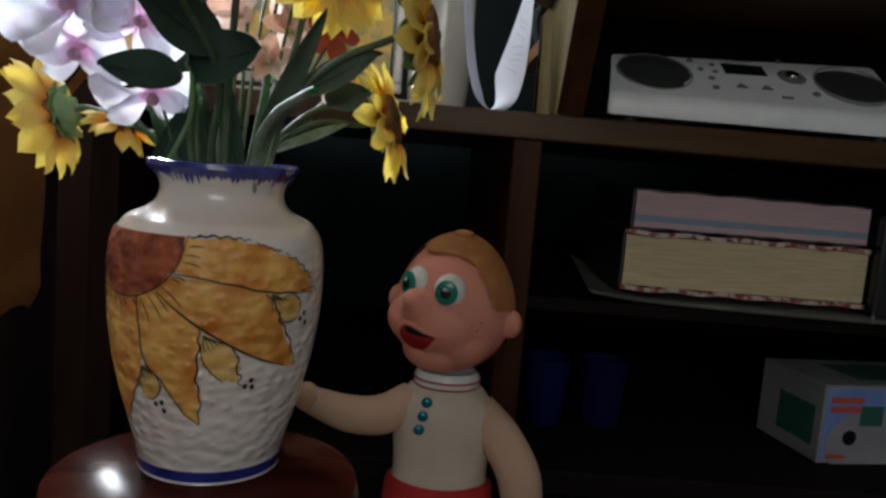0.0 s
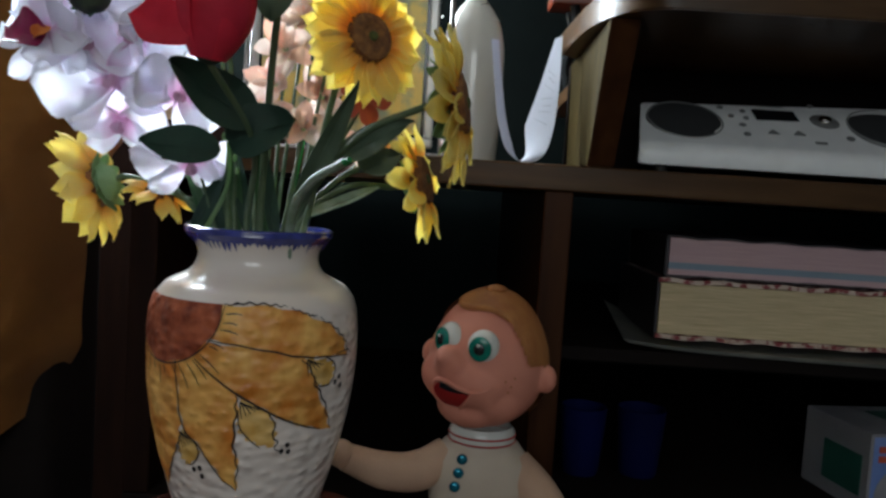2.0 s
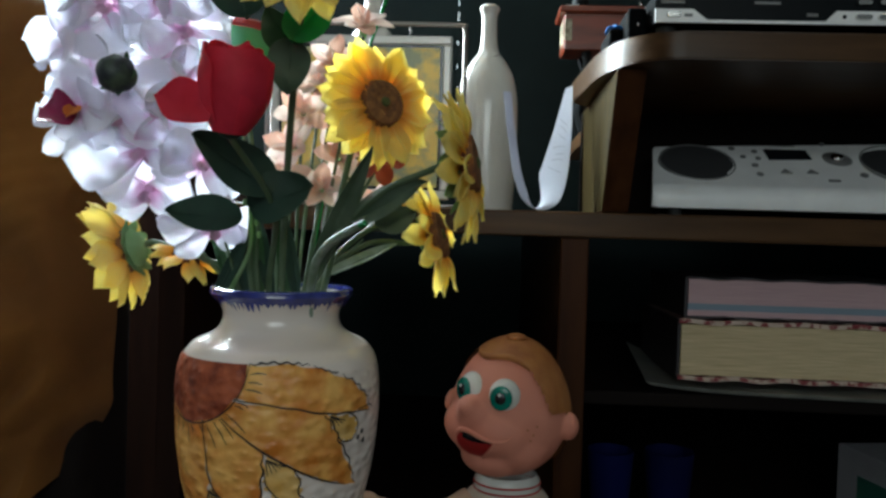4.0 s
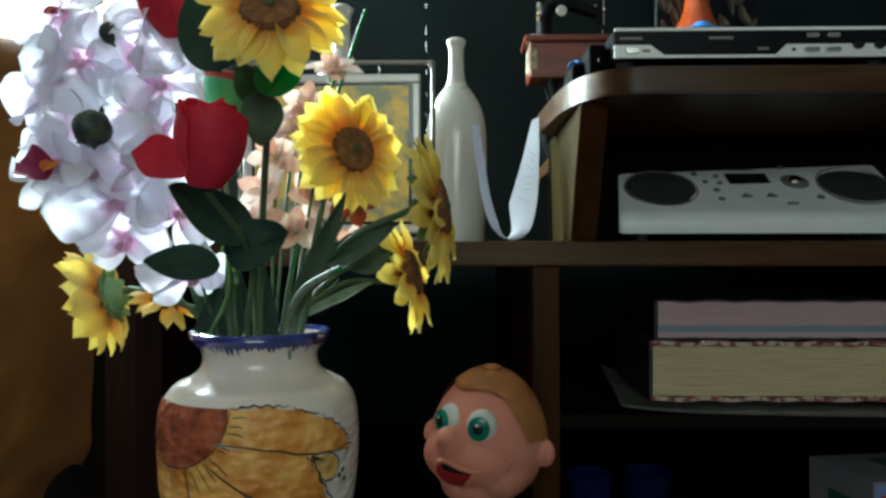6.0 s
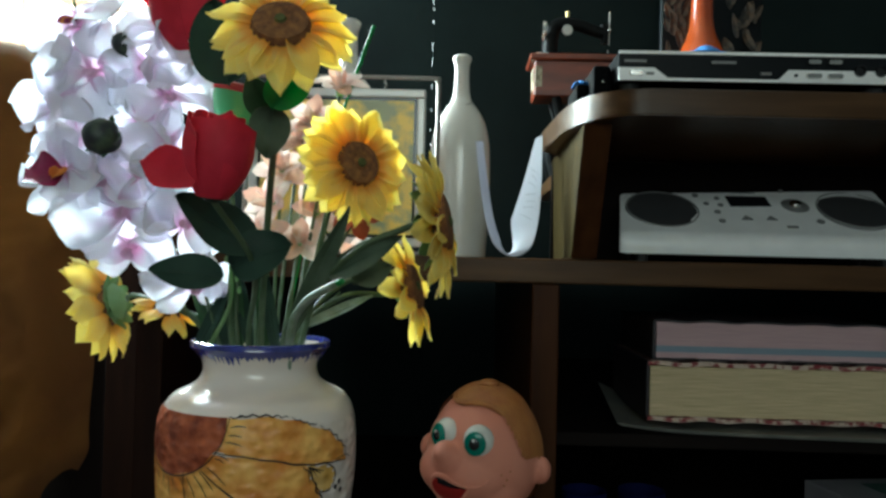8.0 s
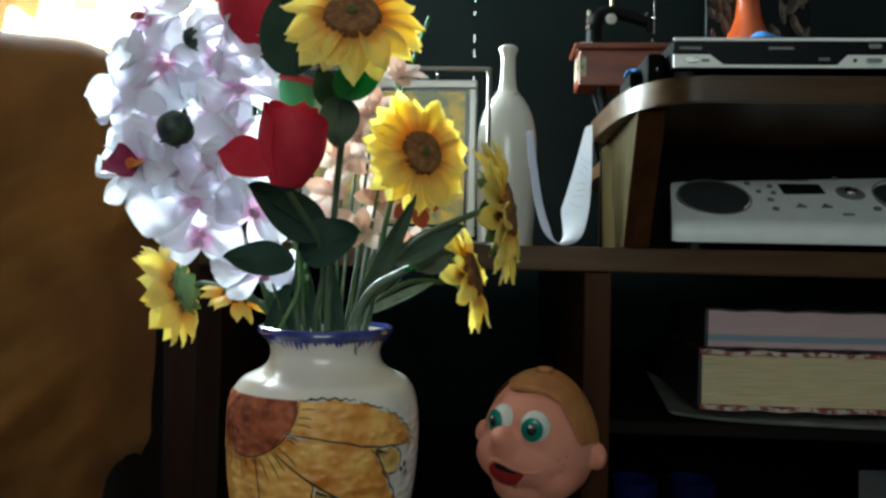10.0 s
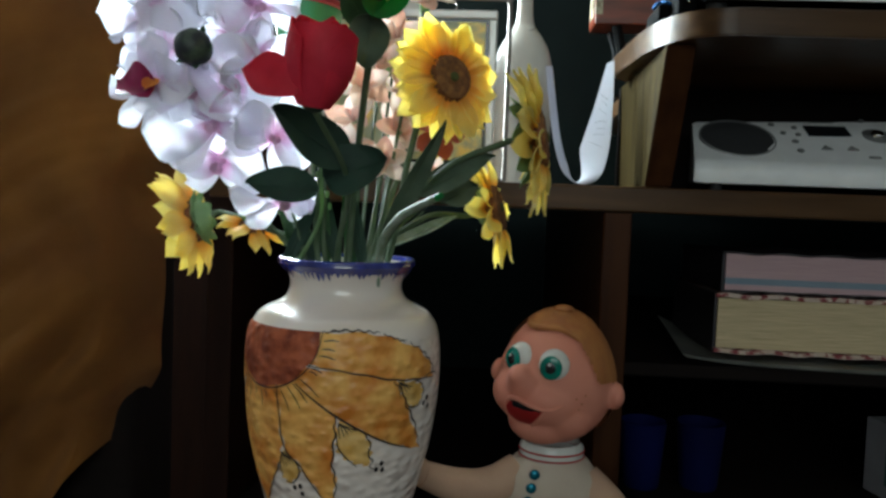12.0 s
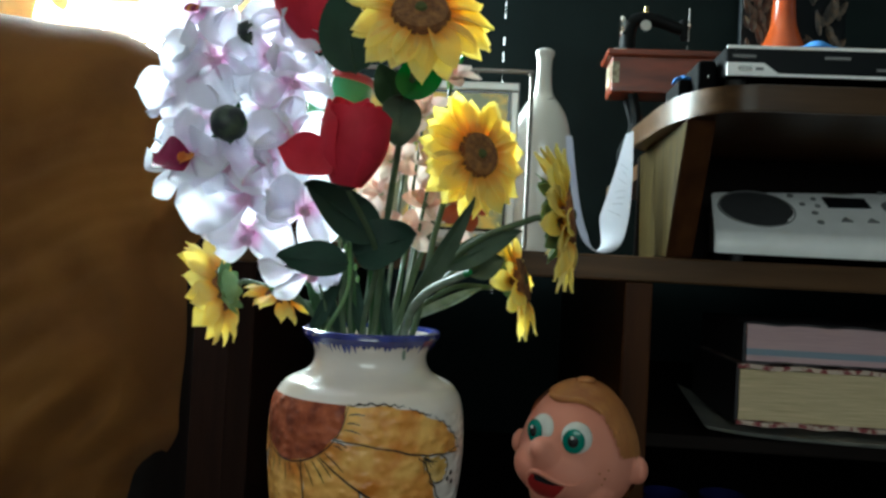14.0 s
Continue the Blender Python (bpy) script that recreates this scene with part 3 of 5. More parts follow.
painted_petal(UPPER, CLEFT, seed=1, lift=0.0004)
painted_petal([(-28, 0.178), (3, 0.1745), (24, 0.166), (33, 0.143), (44, 0.115), (49, 0.101)], [(-36, 0.170), (-8, 0.139), (14, 0.119), (29, 0.109), (49, 0.1005)], seed=2, lift=0.0005)
painted_petal([(-32, 0.172), (-8, 0.1395), (-8, 0.118), (-9, 0.098), (-7, 0.079), (-8, 0.056)], SIDE, seed=3, lift=0.0006)
painted_petal([(-42, 0.168), (-40, 0.118), (-41, 0.100), (-48, 0.080), (-64, 0.048)], [(-70, 0.175), (-79, 0.140), (-84, 0.105), (-78, 0.075), (-65, 0.047)], seed=4, lift=0.0007)
painted_petal([(-66, 0.164), (-86, 0.150), (-102, 0.130), (-114, 0.100)], [(-74, 0.190), (-92, 0.185), (-110, 0.160), (-115, 0.102)], seed=5)
painted_petal([(26, 0.165), (40, 0.162), (46, 0.154), (43, 0.142)], [(28, 0.156), (31, 0.147), (36, 0.142), (43, 0.141)], "ochre_pale", seed=6, lift=0.0004)
painted_petal([(-6, 0.136), (6, 0.127), (12, 0.113), (13, 0.098)], [(-7, 0.120), (-6, 0.108), (2, 0.098), (12, 0.094)], "ochre_pale", seed=7, lift=0.0004)
painted_petal([(-38, 0.105), (-31, 0.096), (-29, 0.086), (-36, 0.075)], [(-40, 0.103), (-43, 0.091), (-42, 0.080), (-37, 0.074)], "ochre_pale", seed=8, lift=0.0004)
HX, HZ, HR, HH = -51, 0.2070, 34, 0.0495


def heart(u, v):
    a = math.pi * (1 + u)
    r = v * (1 + 0.02 * math.sin(30 * u))
    return HX + HR * r * math.cos(a), HZ + HH * r * math.sin(a), 0.0014


brush_patch("painted_heart", "rust", heart, 40, 12)
brush_line([(HX + 1.02 * HR * math.cos(math.pi * (1 + k / 9)), HZ + 1.02 * HH * math.sin(math.pi * (1 + k / 9))) for k in range(10)], 0.0010, 0.0018)
brush_line([(-17, 0.2065), (-6, 0.2085), (7, 0.2080), (16, 0.2065)], 0.0010, wobble=0.0009, seed=1)
brush_line([(18, 0.2055), (29, 0.1995), (33, 0.199)], 0.0010, wobble=0.0006, seed=14)
brush_line([(35, 0.1965), (44, 0.189), (50, 0.181), (55, 0.173), (57, 0.164)], 0.0011, wobble=0.0012, seed=2)
brush_line(CLEFT, 0.0012, wobble=0.0004, seed=3)
brush_line(RIGHT, 0.0012, wobble=0.0012, seed=4)
brush_line(UNDER, 0.0014, seed=5)
brush_line(FALL, 0.0013, wobble=0.0011, seed=6)
brush_line(SIDE, 0.0012, wobble=0.0004, seed=7)
brush_line([(-40, 0.100), (-44, 0.088), (-56, 0.062), (-64, 0.048)], 0.0010, wobble=0.0008, seed=8)
brush_line([(-7, 0.126), (-6, 0.112), (-1, 0.102), (5, 0.094)], 0.0010, seed=9)
brush_line([(1, 0.128), (8, 0.124), (12, 0.112), (11, 0.104), (14, 0.099), (13, 0.092), (17, 0.091)], 0.0010, wobble=0.0006, seed=10)
brush_line([(38, 0.165), (44, 0.160), (46, 0.152), (44, 0.142)], 0.0010, seed=11)
brush_line([(31, 0.150), (35, 0.142), (41, 0.141), (44, 0.144)], 0.0010, seed=12)
brush_line([(46, 0.166), (57, 0.167), (61, 0.163)], 0.0009, seed=15)
brush_line([(-38, 0.104), (-31, 0.096), (-29, 0.086), (-34, 0.076), (-39, 0.077)], 0.0010, seed=13)
brush_line([(-40, 0.102), (-42, 0.090), (-41, 0.080)], 0.0009, seed=16)
rnd = random.Random(3)
for k in range(24):
    a = radians(176 + k * 8.0 + rnd.uniform(-3, 3))
    r0, r1 = 1.06, rnd.uniform(1.18, 1.5)
    brush_line([(HX + HR * r * math.cos(a + sw), HZ + HH * r * math.sin(a + sw)) for r, sw in ((r0, 0), ((r0 + r1) / 2, 0.03), (r1, 0.03))], 0.0008, seed=k)
for a, h in ((27, 0.160), (-6, 0.128), (-40, 0.098)):
    for k in range(5):
        brush_line([(a, h + 0.005), (a + 1.4 * k, h + 0.001), (a + 1 + 2.2 * k, h - 0.009 + 0.002 * k)], 0.0008, seed=k)


def painted_dot(theta, h):
    def place(u, v):
        a = 2 * math.pi * u
        return theta + 1.35 * v * math.cos(a), h + 0.0024 * v * math.sin(a), 0.0012

    brush_patch("painted_dot", "ink", place, 14, 3)


for a, h in ((47, 0.142), (50, 0.146), (52, 0.138), (17, 0.090), (20, 0.095), (21, 0.089), (-33, 0.072), (-29, 0.074), (-28, 0.067)):
    painted_dot(a, h)
# cobalt rim with ragged brush ends, and the blue foot ring
rim = bmesh.new()
N = 240
rnd = random.Random(8)
ends = []
for k in range(N):
    ends.append(0.2525 - (0.0080 * rnd.random() ** 1.6 if k % 3 else 0.0))
ring = [[rim.verts.new(((vase_radius(h) + 0.0014) * math.cos(2 * math.pi * (k + sl * (0.2620 - h) * 60) / N), (vase_radius(h) + 0.0014) * math.sin(2 * math.pi * (k + sl * (0.2620 - h) * 60) / N), h)) for h in (0.2622, 0.258, 0.255, ends[k])] for k, sl in ((k, 1.0) for k in range(N))]
for k in range(N):
    for i in range(3):
        rim.faces.new((ring[k][i], ring[(k + 1) % N][i], ring[(k + 1) % N][i + 1], ring[k][i + 1]))
part("blue_rim", rim, "blue_glaze", vase, "cobalt blue rim with ragged brush strokes", m=VM)
part("lip_band", lathe([(0.0631, 0.2595), (0.0629, 0.2622), (0.0612, 0.2634), (0.0580, 0.2630), (0.0556, 0.2570)], 96), "blue_glaze", vase, m=VM)
part("foot_ring", lathe([(0.0556, 0.0004), (0.0606, 0.0028), (0.0613, 0.0085), (0.0624, 0.0125)], 96), "blue_glaze", vase, "dark blue foot ring", m=VM)

# ---- cut flowers of cloth in the vase ----
MOUTH = Vector((VX, VY, VZ + 0.255))


def stem_line(target, lean=0.5, seed=0, back=0.0):
    """From inside the vase, over its mouth, to a flower."""
    rnd = random.Random(seed)
    t = Vector(target)
    d = t - MOUTH
    side = Vector((d.x, d.y, 0))
    if side.length > 0.045:
        edge = side.normalized() * 0.033
    else:
        edge = side * 0.8
    p1 = MOUTH + edge + Vector((rnd.uniform(-0.006, 0.006), rnd.uniform(-0.006, 0.006), 0))
    p0 = MOUTH - edge * 0.6 + Vector((0, 0, -0.15))
    p2 = p1 + (t - p1) * 0.5 + Vector((0, 0, lean * 0.35 * side.length)) + Vector((0, back, 0))
    return [p0, p1, p2, t]


def sunflower(at, normal, radius, seed, label, droop=0.15, stem=True, petals=17, lean=0.5, disc=0.40, via=None, leafy=1.0):
    rnd = random.Random(seed)
    t = thing("sunflower", at, label, "artificial flower", "sunflowers in the vase")
    m = aim(at, normal, rnd.uniform(0, 6))
    rd = radius * disc
    rows = [(0, 0.010), (rd * 0.35, 0.0075), (rd * 0.6, 0.0095), (rd * 0.9, 0.008), (rd, 0.003), (rd * 0.9, -0.002), (0, -0.003)]
    head = part("seed_head", lathe([(r, z * radius / 0.05) for r, z in rows], 28), "seed", t, m=m)
    part("seed_centre", lathe([(0, 0.0112 * radius / 0.05), (rd * 0.16, 0.0104 * radius / 0.05), (rd * 0.22, 0.008 * radius / 0.05)], 14), "seed_green", head, m=m)
    blades = [to_mesh(petal(radius - rd * 0.75, radius * rnd.uniform(0.33, 0.42), 0.42, droop + rnd.uniform(-0.1, 0.14), 0.22, 0.35, 0.05, seed=seed * 10 + k), "petal") for k in range(5)]
    for layer, (count, z, tip) in enumerate(((petals, 0.002, 0.0), (petals - 2, -0.0015, 0.10))):
        for k in range(count):
            a = 2 * math.pi * (k + 0.5 * layer + rnd.uniform(-0.2, 0.2)) / count
            mm = m @ Matrix.Rotation(a, 4, "Z") @ Matrix.Translation((rd * 0.72, 0, z)) @ Matrix.Rotation(tip + rnd.uniform(-0.22, 0.14), 4, "Y") @ Matrix.Rotation(rnd.uniform(-0.3, 0.3), 4, "X") @ Matrix.Scale(rnd.uniform(0.88, 1.08), 4)
            part("petal", blades[rnd.randrange(5)], "yellow", t, m=mm)
    sep = to_mesh(petal(radius * 0.30 * leafy, radius * 0.24 * leafy, 0.5, 0.1 + 0.5 * (leafy - 1), 0.25), "sepal")
    for k in range(9):
        mm = m @ Matrix.Rotation(2 * math.pi * k / 9 + 0.3, 4, "Z") @ Matrix.Translation((rd * 0.5, 0, -0.005)) @ Matrix.Rotation(0.05, 4, "Y")
        part("sepal", sep, "sepal", t, m=mm)
    part("calyx", lathe([(0, -0.016), (rd * 0.45, -0.013), (rd * 0.8, -0.006), (rd * 0.7, -0.002)], 16), "sepal", t, m=m)
    if stem:
        end = Vector(at) - Vector(normal).normalized() * 0.014
        pts = stem_line(end - Vector(normal).normalized() * 0.012, lean, seed) + [end]
        if via:
            pts[2] = Vector(via)
        part("stem", tube(pts, (0.0030, 0.0028, 0.0026), 8, 36), "stem", t)
    return t


def leaf(owner, start, end, face, width, mat="leaf", seed=0, droop=0.1):
    m, length = aim_x(start, end, face)
    ob = part("leaf", leaf_blade(length, width, droop, seed), mat, owner, m=m)
    part("midrib", tube([(0, 0, 0.0008), (length * 0.5, 0, 0.0008 - droop * length * 0.25), (length * 0.97, 0, 0.0006 - droop * length * 0.94)], (0.0011, 0.0004), 6, 10), mat, ob, m=m)
    return ob


s1 = sunflower((-0.0965, 0.52, 1.3530), (0.10, -0.82, 0.52), 0.0540, 1, "large open yellow cloth sunflower, tallest in the vase", via=(-0.124, 0.61, 1.24))
s2 = sunflower((-0.0581, 0.644, 1.2727), (0.68, -0.74, 0.18), 0.057, 2, "open yellow cloth sunflower with brown centre", droop=0.06, disc=0.36, petals=19)
s3 = sunflower((0.0150, 0.612, 1.2220), (0.98, -0.08, 0.17), 0.0620, 3, "yellow cloth sunflower turned sideways with pale green sepals", droop=0.12, leafy=1.45)
s4 = sunflower((-0.0160, 0.742, 1.1640), (0.93, -0.16, 0.26), 0.060, 4, "drooping yellow cloth sunflower facing downwards", droop=0.05, petals=12)
s5 = sunflower((-0.2960, 0.705, 1.1440), (-0.95, 0.03, -0.28), 0.056, 5, "small yellow cloth sunflower leaning out over the rim", droop=-0.45, petals=13, lean=0.2)
s6 = sunflower((-0.2420, 0.705, 1.1400), (-0.45, 0.10, -0.88), 0.034, 6, "small drooping yellow cloth flower below the orchids", droop=-0.55, petals=8, lean=0.3)
s7 = sunflower((-0.0560, 0.742, 1.1900), (-0.35, -0.75, 0.45), 0.020, 7, "half-open yellow cloth sunflower bud", droop=-0.4, petals=8)
leaf(s1, (-0.116, 0.575, 1.300), (-0.132, 0.565, 1.330), (-0.3, -0.9, 0.2), 0.026, "leaf_mid", 11)
leaf(s1, (-0.112, 0.562, 1.305), (-0.1145, 0.562, 1.266), (0.2, -0.95, 0.1), 0.032, "leaf_grey", 12)
leaf(s1, (-0.110, 0.556, 1.302), (-0.084, 0.560, 1.340), (0.1, -0.9, 0.3), 0.034, "leaf_bright", 13)
leaf(s2, (-0.108, 0.640, 1.138), (-0.052, 0.580, 1.224), (0.5, -0.8, 0.3), 0.018, "leaf_grey", 15, 0.12)
leaf(s3, (-0.078, 0.650, 1.176), (-0.018, 0.620, 1.210), (0.1, -0.9, 0.4), 0.026, "leaf_grey", 16, 0.1)
leaf(s3, (-0.062, 0.680, 1.168), (-0.030, 0.700, 1.188), (-0.1, -0.9, 0.4), 0.030, "leaf_grey", 17, 0.1)
leaf(s4, (-0.110, 0.700, 1.125), (-0.050, 0.720, 1.160), (0.1, -0.6, 0.8), 0.014, "stem_grey", 18)
# a cut bare stem
stub = thing("bare_twig", (-0.115, 0.66, 1.11), "bare frosted grey-green stem with a green cut end", "artificial flower")
part("stalk", tube([(-0.118, 0.68, 1.02), (-0.111, 0.642, 1.118), (-0.092, 0.605, 1.153), (-0.0575, 0.562, 1.172)], (0.0034, 0.0036, 0.003), 10, 30), "stem_grey", stub)
part("cut_end", tube([(-0.0575, 0.562, 1.172), (-0.0555, 0.560, 1.1728), (-0.0535, 0.558, 1.1736)], (0.0028, 0.0022), 8, 4), "leaf_bright", stub)


def rose(at, normal, size, seed, label, stem_mid=None, extra=None):
    rnd = random.Random(seed)
    t = thing("rose", at, label, "artificial flower", "roses in the vase")
    up = Vector(normal).normalized()
    m = aim(at, up, 0.4)
    for k, (n_pet, r, h, open_, start) in enumerate(((3, 0.13, 1.06, -0.03, 0.2), (3, 0.23, 1.04, -0.02, 1.1), (4, 0.325, 0.97, 0.03, 0.5))):
        for q in range(n_pet):
            a0 = 2 * math.pi * q / n_pet + start
            lean, lift = rnd.uniform(-0.02, 0.05), rnd.uniform(0.90, 1.06)

            def place(u, v, a0=a0, r=r, h=h * lift, open_=open_ + lean, n_pet=n_pet):
                s_ = v * 2 - 1
                a = a0 + s_ * math.pi / n_pet * 1.5
                belly = 0.30 + 0.95 * math.sin(math.pi * (0.10 + 0.66 * u))
                curl = 0.10 * max(0, (u - 0.78) / 0.22) ** 2 * (0.4 + 0.6 * s_ * s_)
                spiral = 0.045 * s_
                rr = size * (r * belly + spiral * u + open_ * u * u + curl)
                edge = 1 - 0.16 * abs(s_) ** 2.4 + 0.04 * math.sin(6 * v + 2.3 * a0)
                return (rr * math.cos(a), rr * math.sin(a), size * (h * u * (1 - u + u * edge) - 0.42))

            part("petal", sheet(place, 12, 12, 0.0009), "red", t, m=m)
    if extra:
        mm, length = aim_x(extra[0], extra[1], extra[2])
        part("petal", petal(length, length * 0.66, 0.5, 0.12, 0.22, 0.6, 0.05, seed=seed, nu=10, nv=8), "red", t, "single red petal fallen open", m=mm)
    foot = Vector(at) - up * size * 0.44
    part("calyx", lathe([(0, -0.50 * size), (0.10 * size, -0.47 * size), (0.20 * size, -0.38 * size), (0.25 * size, -0.26 * size)], 14), "leaf", t, m=m)
    pts = stem_line(foot, 0.1, seed)
    if stem_mid:
        pts[2] = Vector(stem_mid)
    part("stem", tube(pts, (0.0026, 0.0022), 8, 30), "stem", t)
    return t


r1 = rose((-0.1415, 0.524, 1.2560), (0.14, -0.14, 0.98), 0.0570, 1, "red cloth rose with one petal hanging open", (-0.132, 0.600, 1.18), ((-0.150, 0.512, 1.246), (-0.195, 0.514, 1.257), (-0.1, -0.98, 0.12)))
r2 = rose((-0.2080, 0.650, 1.392), (-0.12, -0.3, 0.92), 0.072, 2, "red cloth rose half hidden behind a dark leaf", (-0.17, 0.66, 1.24))
leaf(r1, (-0.134, 0.600, 1.196), (-0.186, 0.566, 1.236), (0.1, -0.85, 0.5), 0.041, "leaf", 21, 0.05)
leaf(r2, (-0.157, 0.600, 1.330), (-0.172, 0.595, 1.398), (0.1, -0.95, 0.2), 0.050, "leaf", 25, 0.05)
leaf(r1, (-0.153, 0.585, 1.1740), (-0.2045, 0.565, 1.1790), (0.0, -0.90, 0.45), 0.031, "leaf", 22, 0.06)
leaf(r1, (-0.148, 0.595, 1.182), (-0.100, 0.590, 1.202), (0.1, -0.9, 0.4), 0.045, "leaf", 23, 0.05)


def orchid(owner, at, normal, size, seed, colour="white_petal", lip="lip_red"):
    rnd = random.Random(seed)
    size *= 1.34
    m = aim(at, normal, rnd.uniform(-0.5, 0.5))
    heart_ = part("blossom", lathe([(0, 0.10 * size), (0.08 * size, 0.07 * size), (0.10 * size, 0.0), (0.05 * size, -0.10 * size), (0, -0.16 * size)], 10), "pink_petal", owner, m=m)
    for k, (a, w, l) in enumerate(((0, 1.05, 1.0), (180, 1.05, 1.0), (90, 0.72, 0.98), (222, 0.68, 0.95), (318, 0.68, 0.95))):
        mm = m @ Matrix.Rotation(radians(a + rnd.uniform(-9, 9)), 4, "Z") @ Matrix.Translation((0.05 * size, 0, 0.004 if k < 2 else 0)) @ Matrix.Rotation(rnd.uniform(-0.35, 0.15), 4, "Y") @ Matrix.Rotation(rnd.uniform(-0.4, 0.4), 4, "X")
        part("petal", petal(size * l * rnd.uniform(0.82, 1.08), size * w * rnd.uniform(0.8, 1.02), 0.26, rnd.uniform(-0.2, 0.55), rnd.uniform(0.05, 0.25), 0.30, 0.13, seed=seed * 7 + k, nu=12, nv=8), colour, heart_, m=mm)
    for k, a in enumerate((250, 290, 270)):
        mm = m @ Matrix.Rotation(radians(a), 4, "Z") @ Matrix.Translation((0.03 * size, 0, 0.006)) @ Matrix.Rotation(-0.5, 4, "Y")
        part("lip", petal(size * (0.22 if lip == "lip_pink" else 0.32), size * 0.18, 0.4, -0.3, 0.5, 0.4, seed=seed + k), lip if k < 2 or lip == "lip_pink" else "lip_orange", heart_, m=mm)
    return heart_


def bud(owner, at, normal, size, mat="bud"):
    part("flower_bud", lathe([(0, -0.5 * size), (0.3 * size, -0.42 * size), (0.5 * size, -0.1 * size), (0.46 * size, 0.2 * size), (0.26 * size, 0.44 * size), (0, 0.5 * size)], 16), mat, owner, m=aim(at, normal))
    sp = to_mesh(petal(0.62 * size, 0.34 * size, 0.5, 0.35, 0.4, 0.5), "sepal")
    for k in range(5):
        a = 2 * math.pi * k / 5
        part("sepal", sp, "leaf_mid", owner, m=aim(at, normal) @ Matrix.Rotation(a, 4, "Z") @ Matrix.Translation((0.20 * size, 0, -0.46 * size)) @ Matrix.Rotation(-1.15, 4, "Y"))


spray = thing("orchid_spray", (-0.21, 0.68, 1.11), "spray of white cloth orchids with pink and crimson hearts", "artificial flower", "orchid sprays in the vase")
L1 = [(-0.16, 0.70, 1.0), (-0.195, 0.690, 1.112), (-0.262, 0.665, 1.19), (-0.285, 0.655, 1.27), (-0.300, 0.662, 1.34), (-0.325, 0.672, 1.42)]
part("stem", tube(L1, (0.0025, 0.002, 0.0014), 8, 40), "stem", spray)
for k, (x, y, zz, nx, ny, nz, s, lip) in enumerate((
    (-0.312, 0.660, 1.398, -0.2, -0.9, 0.35, 0.044, "lip_red"), (-0.292, 0.648, 1.350, 0.15, -0.95, 0.1, 0.037, "lip_pink"), (-0.314, 0.645, 1.322, -0.4, -0.8, 0.2, 0.036, "lip_pink"),
    (-0.300, 0.640, 1.292, -0.1, -0.9, -0.1, 0.034, "lip_pink"), (-0.300, 0.624, 1.258, -0.35, -0.85, 0.0, 0.034, "lip_red"), (-0.272, 0.628, 1.256, 0.25, -0.9, -0.05, 0.036, "lip_pink"),
    (-0.256, 0.636, 1.228, 0.05, -0.95, 0.1, 0.040, "lip_pink"), (-0.256, 0.655, 1.200, -0.1, -0.8, -0.5, 0.036, "lip_pink"), (-0.202, 0.658, 1.170, 0.5, -0.60, -0.6, 0.033, "lip_pink"),
    (-0.316, 0.660, 1.365, -0.6, -0.6, 0.3, 0.034, "lip_pink"))):
    orchid(spray, (x, y, zz), (nx, ny, nz), s, 40 + k, lip=lip)
bud(spray, (-0.2638, 0.606, 1.2871), (-0.35, -0.85, 0.2), 0.031)
part("crimson_lip", petal(0.036, 0.030, 0.35, 0.2, 0.5, 0.5, 0.08, seed=3, nu=10, nv=8), "lip_red", spray, m=aim_x((-0.296, 0.606, 1.250), (-0.330, 0.606, 1.262), (0, -0.9, 0.3))[0])
part("orange_lip", petal(0.014, 0.010, 0.5, 0.2, 0.5, 0.5, 0.05, seed=5), "lip_orange", spray, m=aim_x((-0.302, 0.602, 1.252), (-0.292, 0.601, 1.260), (0, -0.9, 0.3))[0])
part("crimson_lip", petal(0.026, 0.018, 0.35, 0.2, 0.5, 0.5, seed=4), "lip_red", spray, m=aim_x((-0.300, 0.675, 1.204), (-0.328, 0.675, 1.206), (0, -0.9, 0.3))[0])
spray2 = thing("orchid_spray", (-0.19, 0.70, 1.11), "second taller spray of white cloth orchids", "artificial flower", "orchid sprays in the vase")
L2 = [(-0.15, 0.71, 1.0), (-0.178, 0.700, 1.112), (-0.205, 0.680, 1.20), (-0.226, 0.655, 1.29), (-0.230, 0.655, 1.36), (-0.228, 0.655, 1.42)]
part("stem", tube(L2, (0.0025, 0.002, 0.0014), 8, 40), "stem", spray2)
for k, (x, y, zz, nx, ny, nz, s, lip) in enumerate((
    (-0.2275, 0.640, 1.388, 0.3, -0.7, 0.6, 0.032, "lip_pink"), (-0.2391, 0.640, 1.352, -0.1, -0.9, 0.2, 0.031, "lip_pink"), (-0.2222, 0.638, 1.328, 0.4, -0.85, 0.1, 0.031, "lip_pink"),
    (-0.2408, 0.638, 1.305, 0.0, -0.9, 0.1, 0.031, "lip_pink"), (-0.2206, 0.635, 1.286, 0.5, -0.8, 0.0, 0.030, "lip_pink"), (-0.2384, 0.632, 1.262, 0.1, -0.95, 0.0, 0.032, "lip_pink"), (-0.2060, 0.645, 1.222, 0.4, -0.85, -0.1, 0.032, "lip_pink"), (-0.2150, 0.648, 1.370, 0.6, -0.6, 0.4, 0.028, "lip_pink"))):
    orchid(spray2, (x, y, zz), (nx, ny, nz), s, 60 + k, lip=lip)
bud(spray2, (-0.2600, 0.632, 1.3720), (0.1, -0.9, 0.2), 0.020)
for a, b in (((-0.325, 0.672, 1.42), (-0.345, 0.672, 1.47)), ((-0.228, 0.655, 1.42), (-0.240, 0.655, 1.47))):
    part("stem", tube([a, ((a[0] + b[0]) / 2 + 0.004, a[1], (a[2] + b[2]) / 2), b], (0.0014, 0.001), 6, 8), "sepal", spray2)


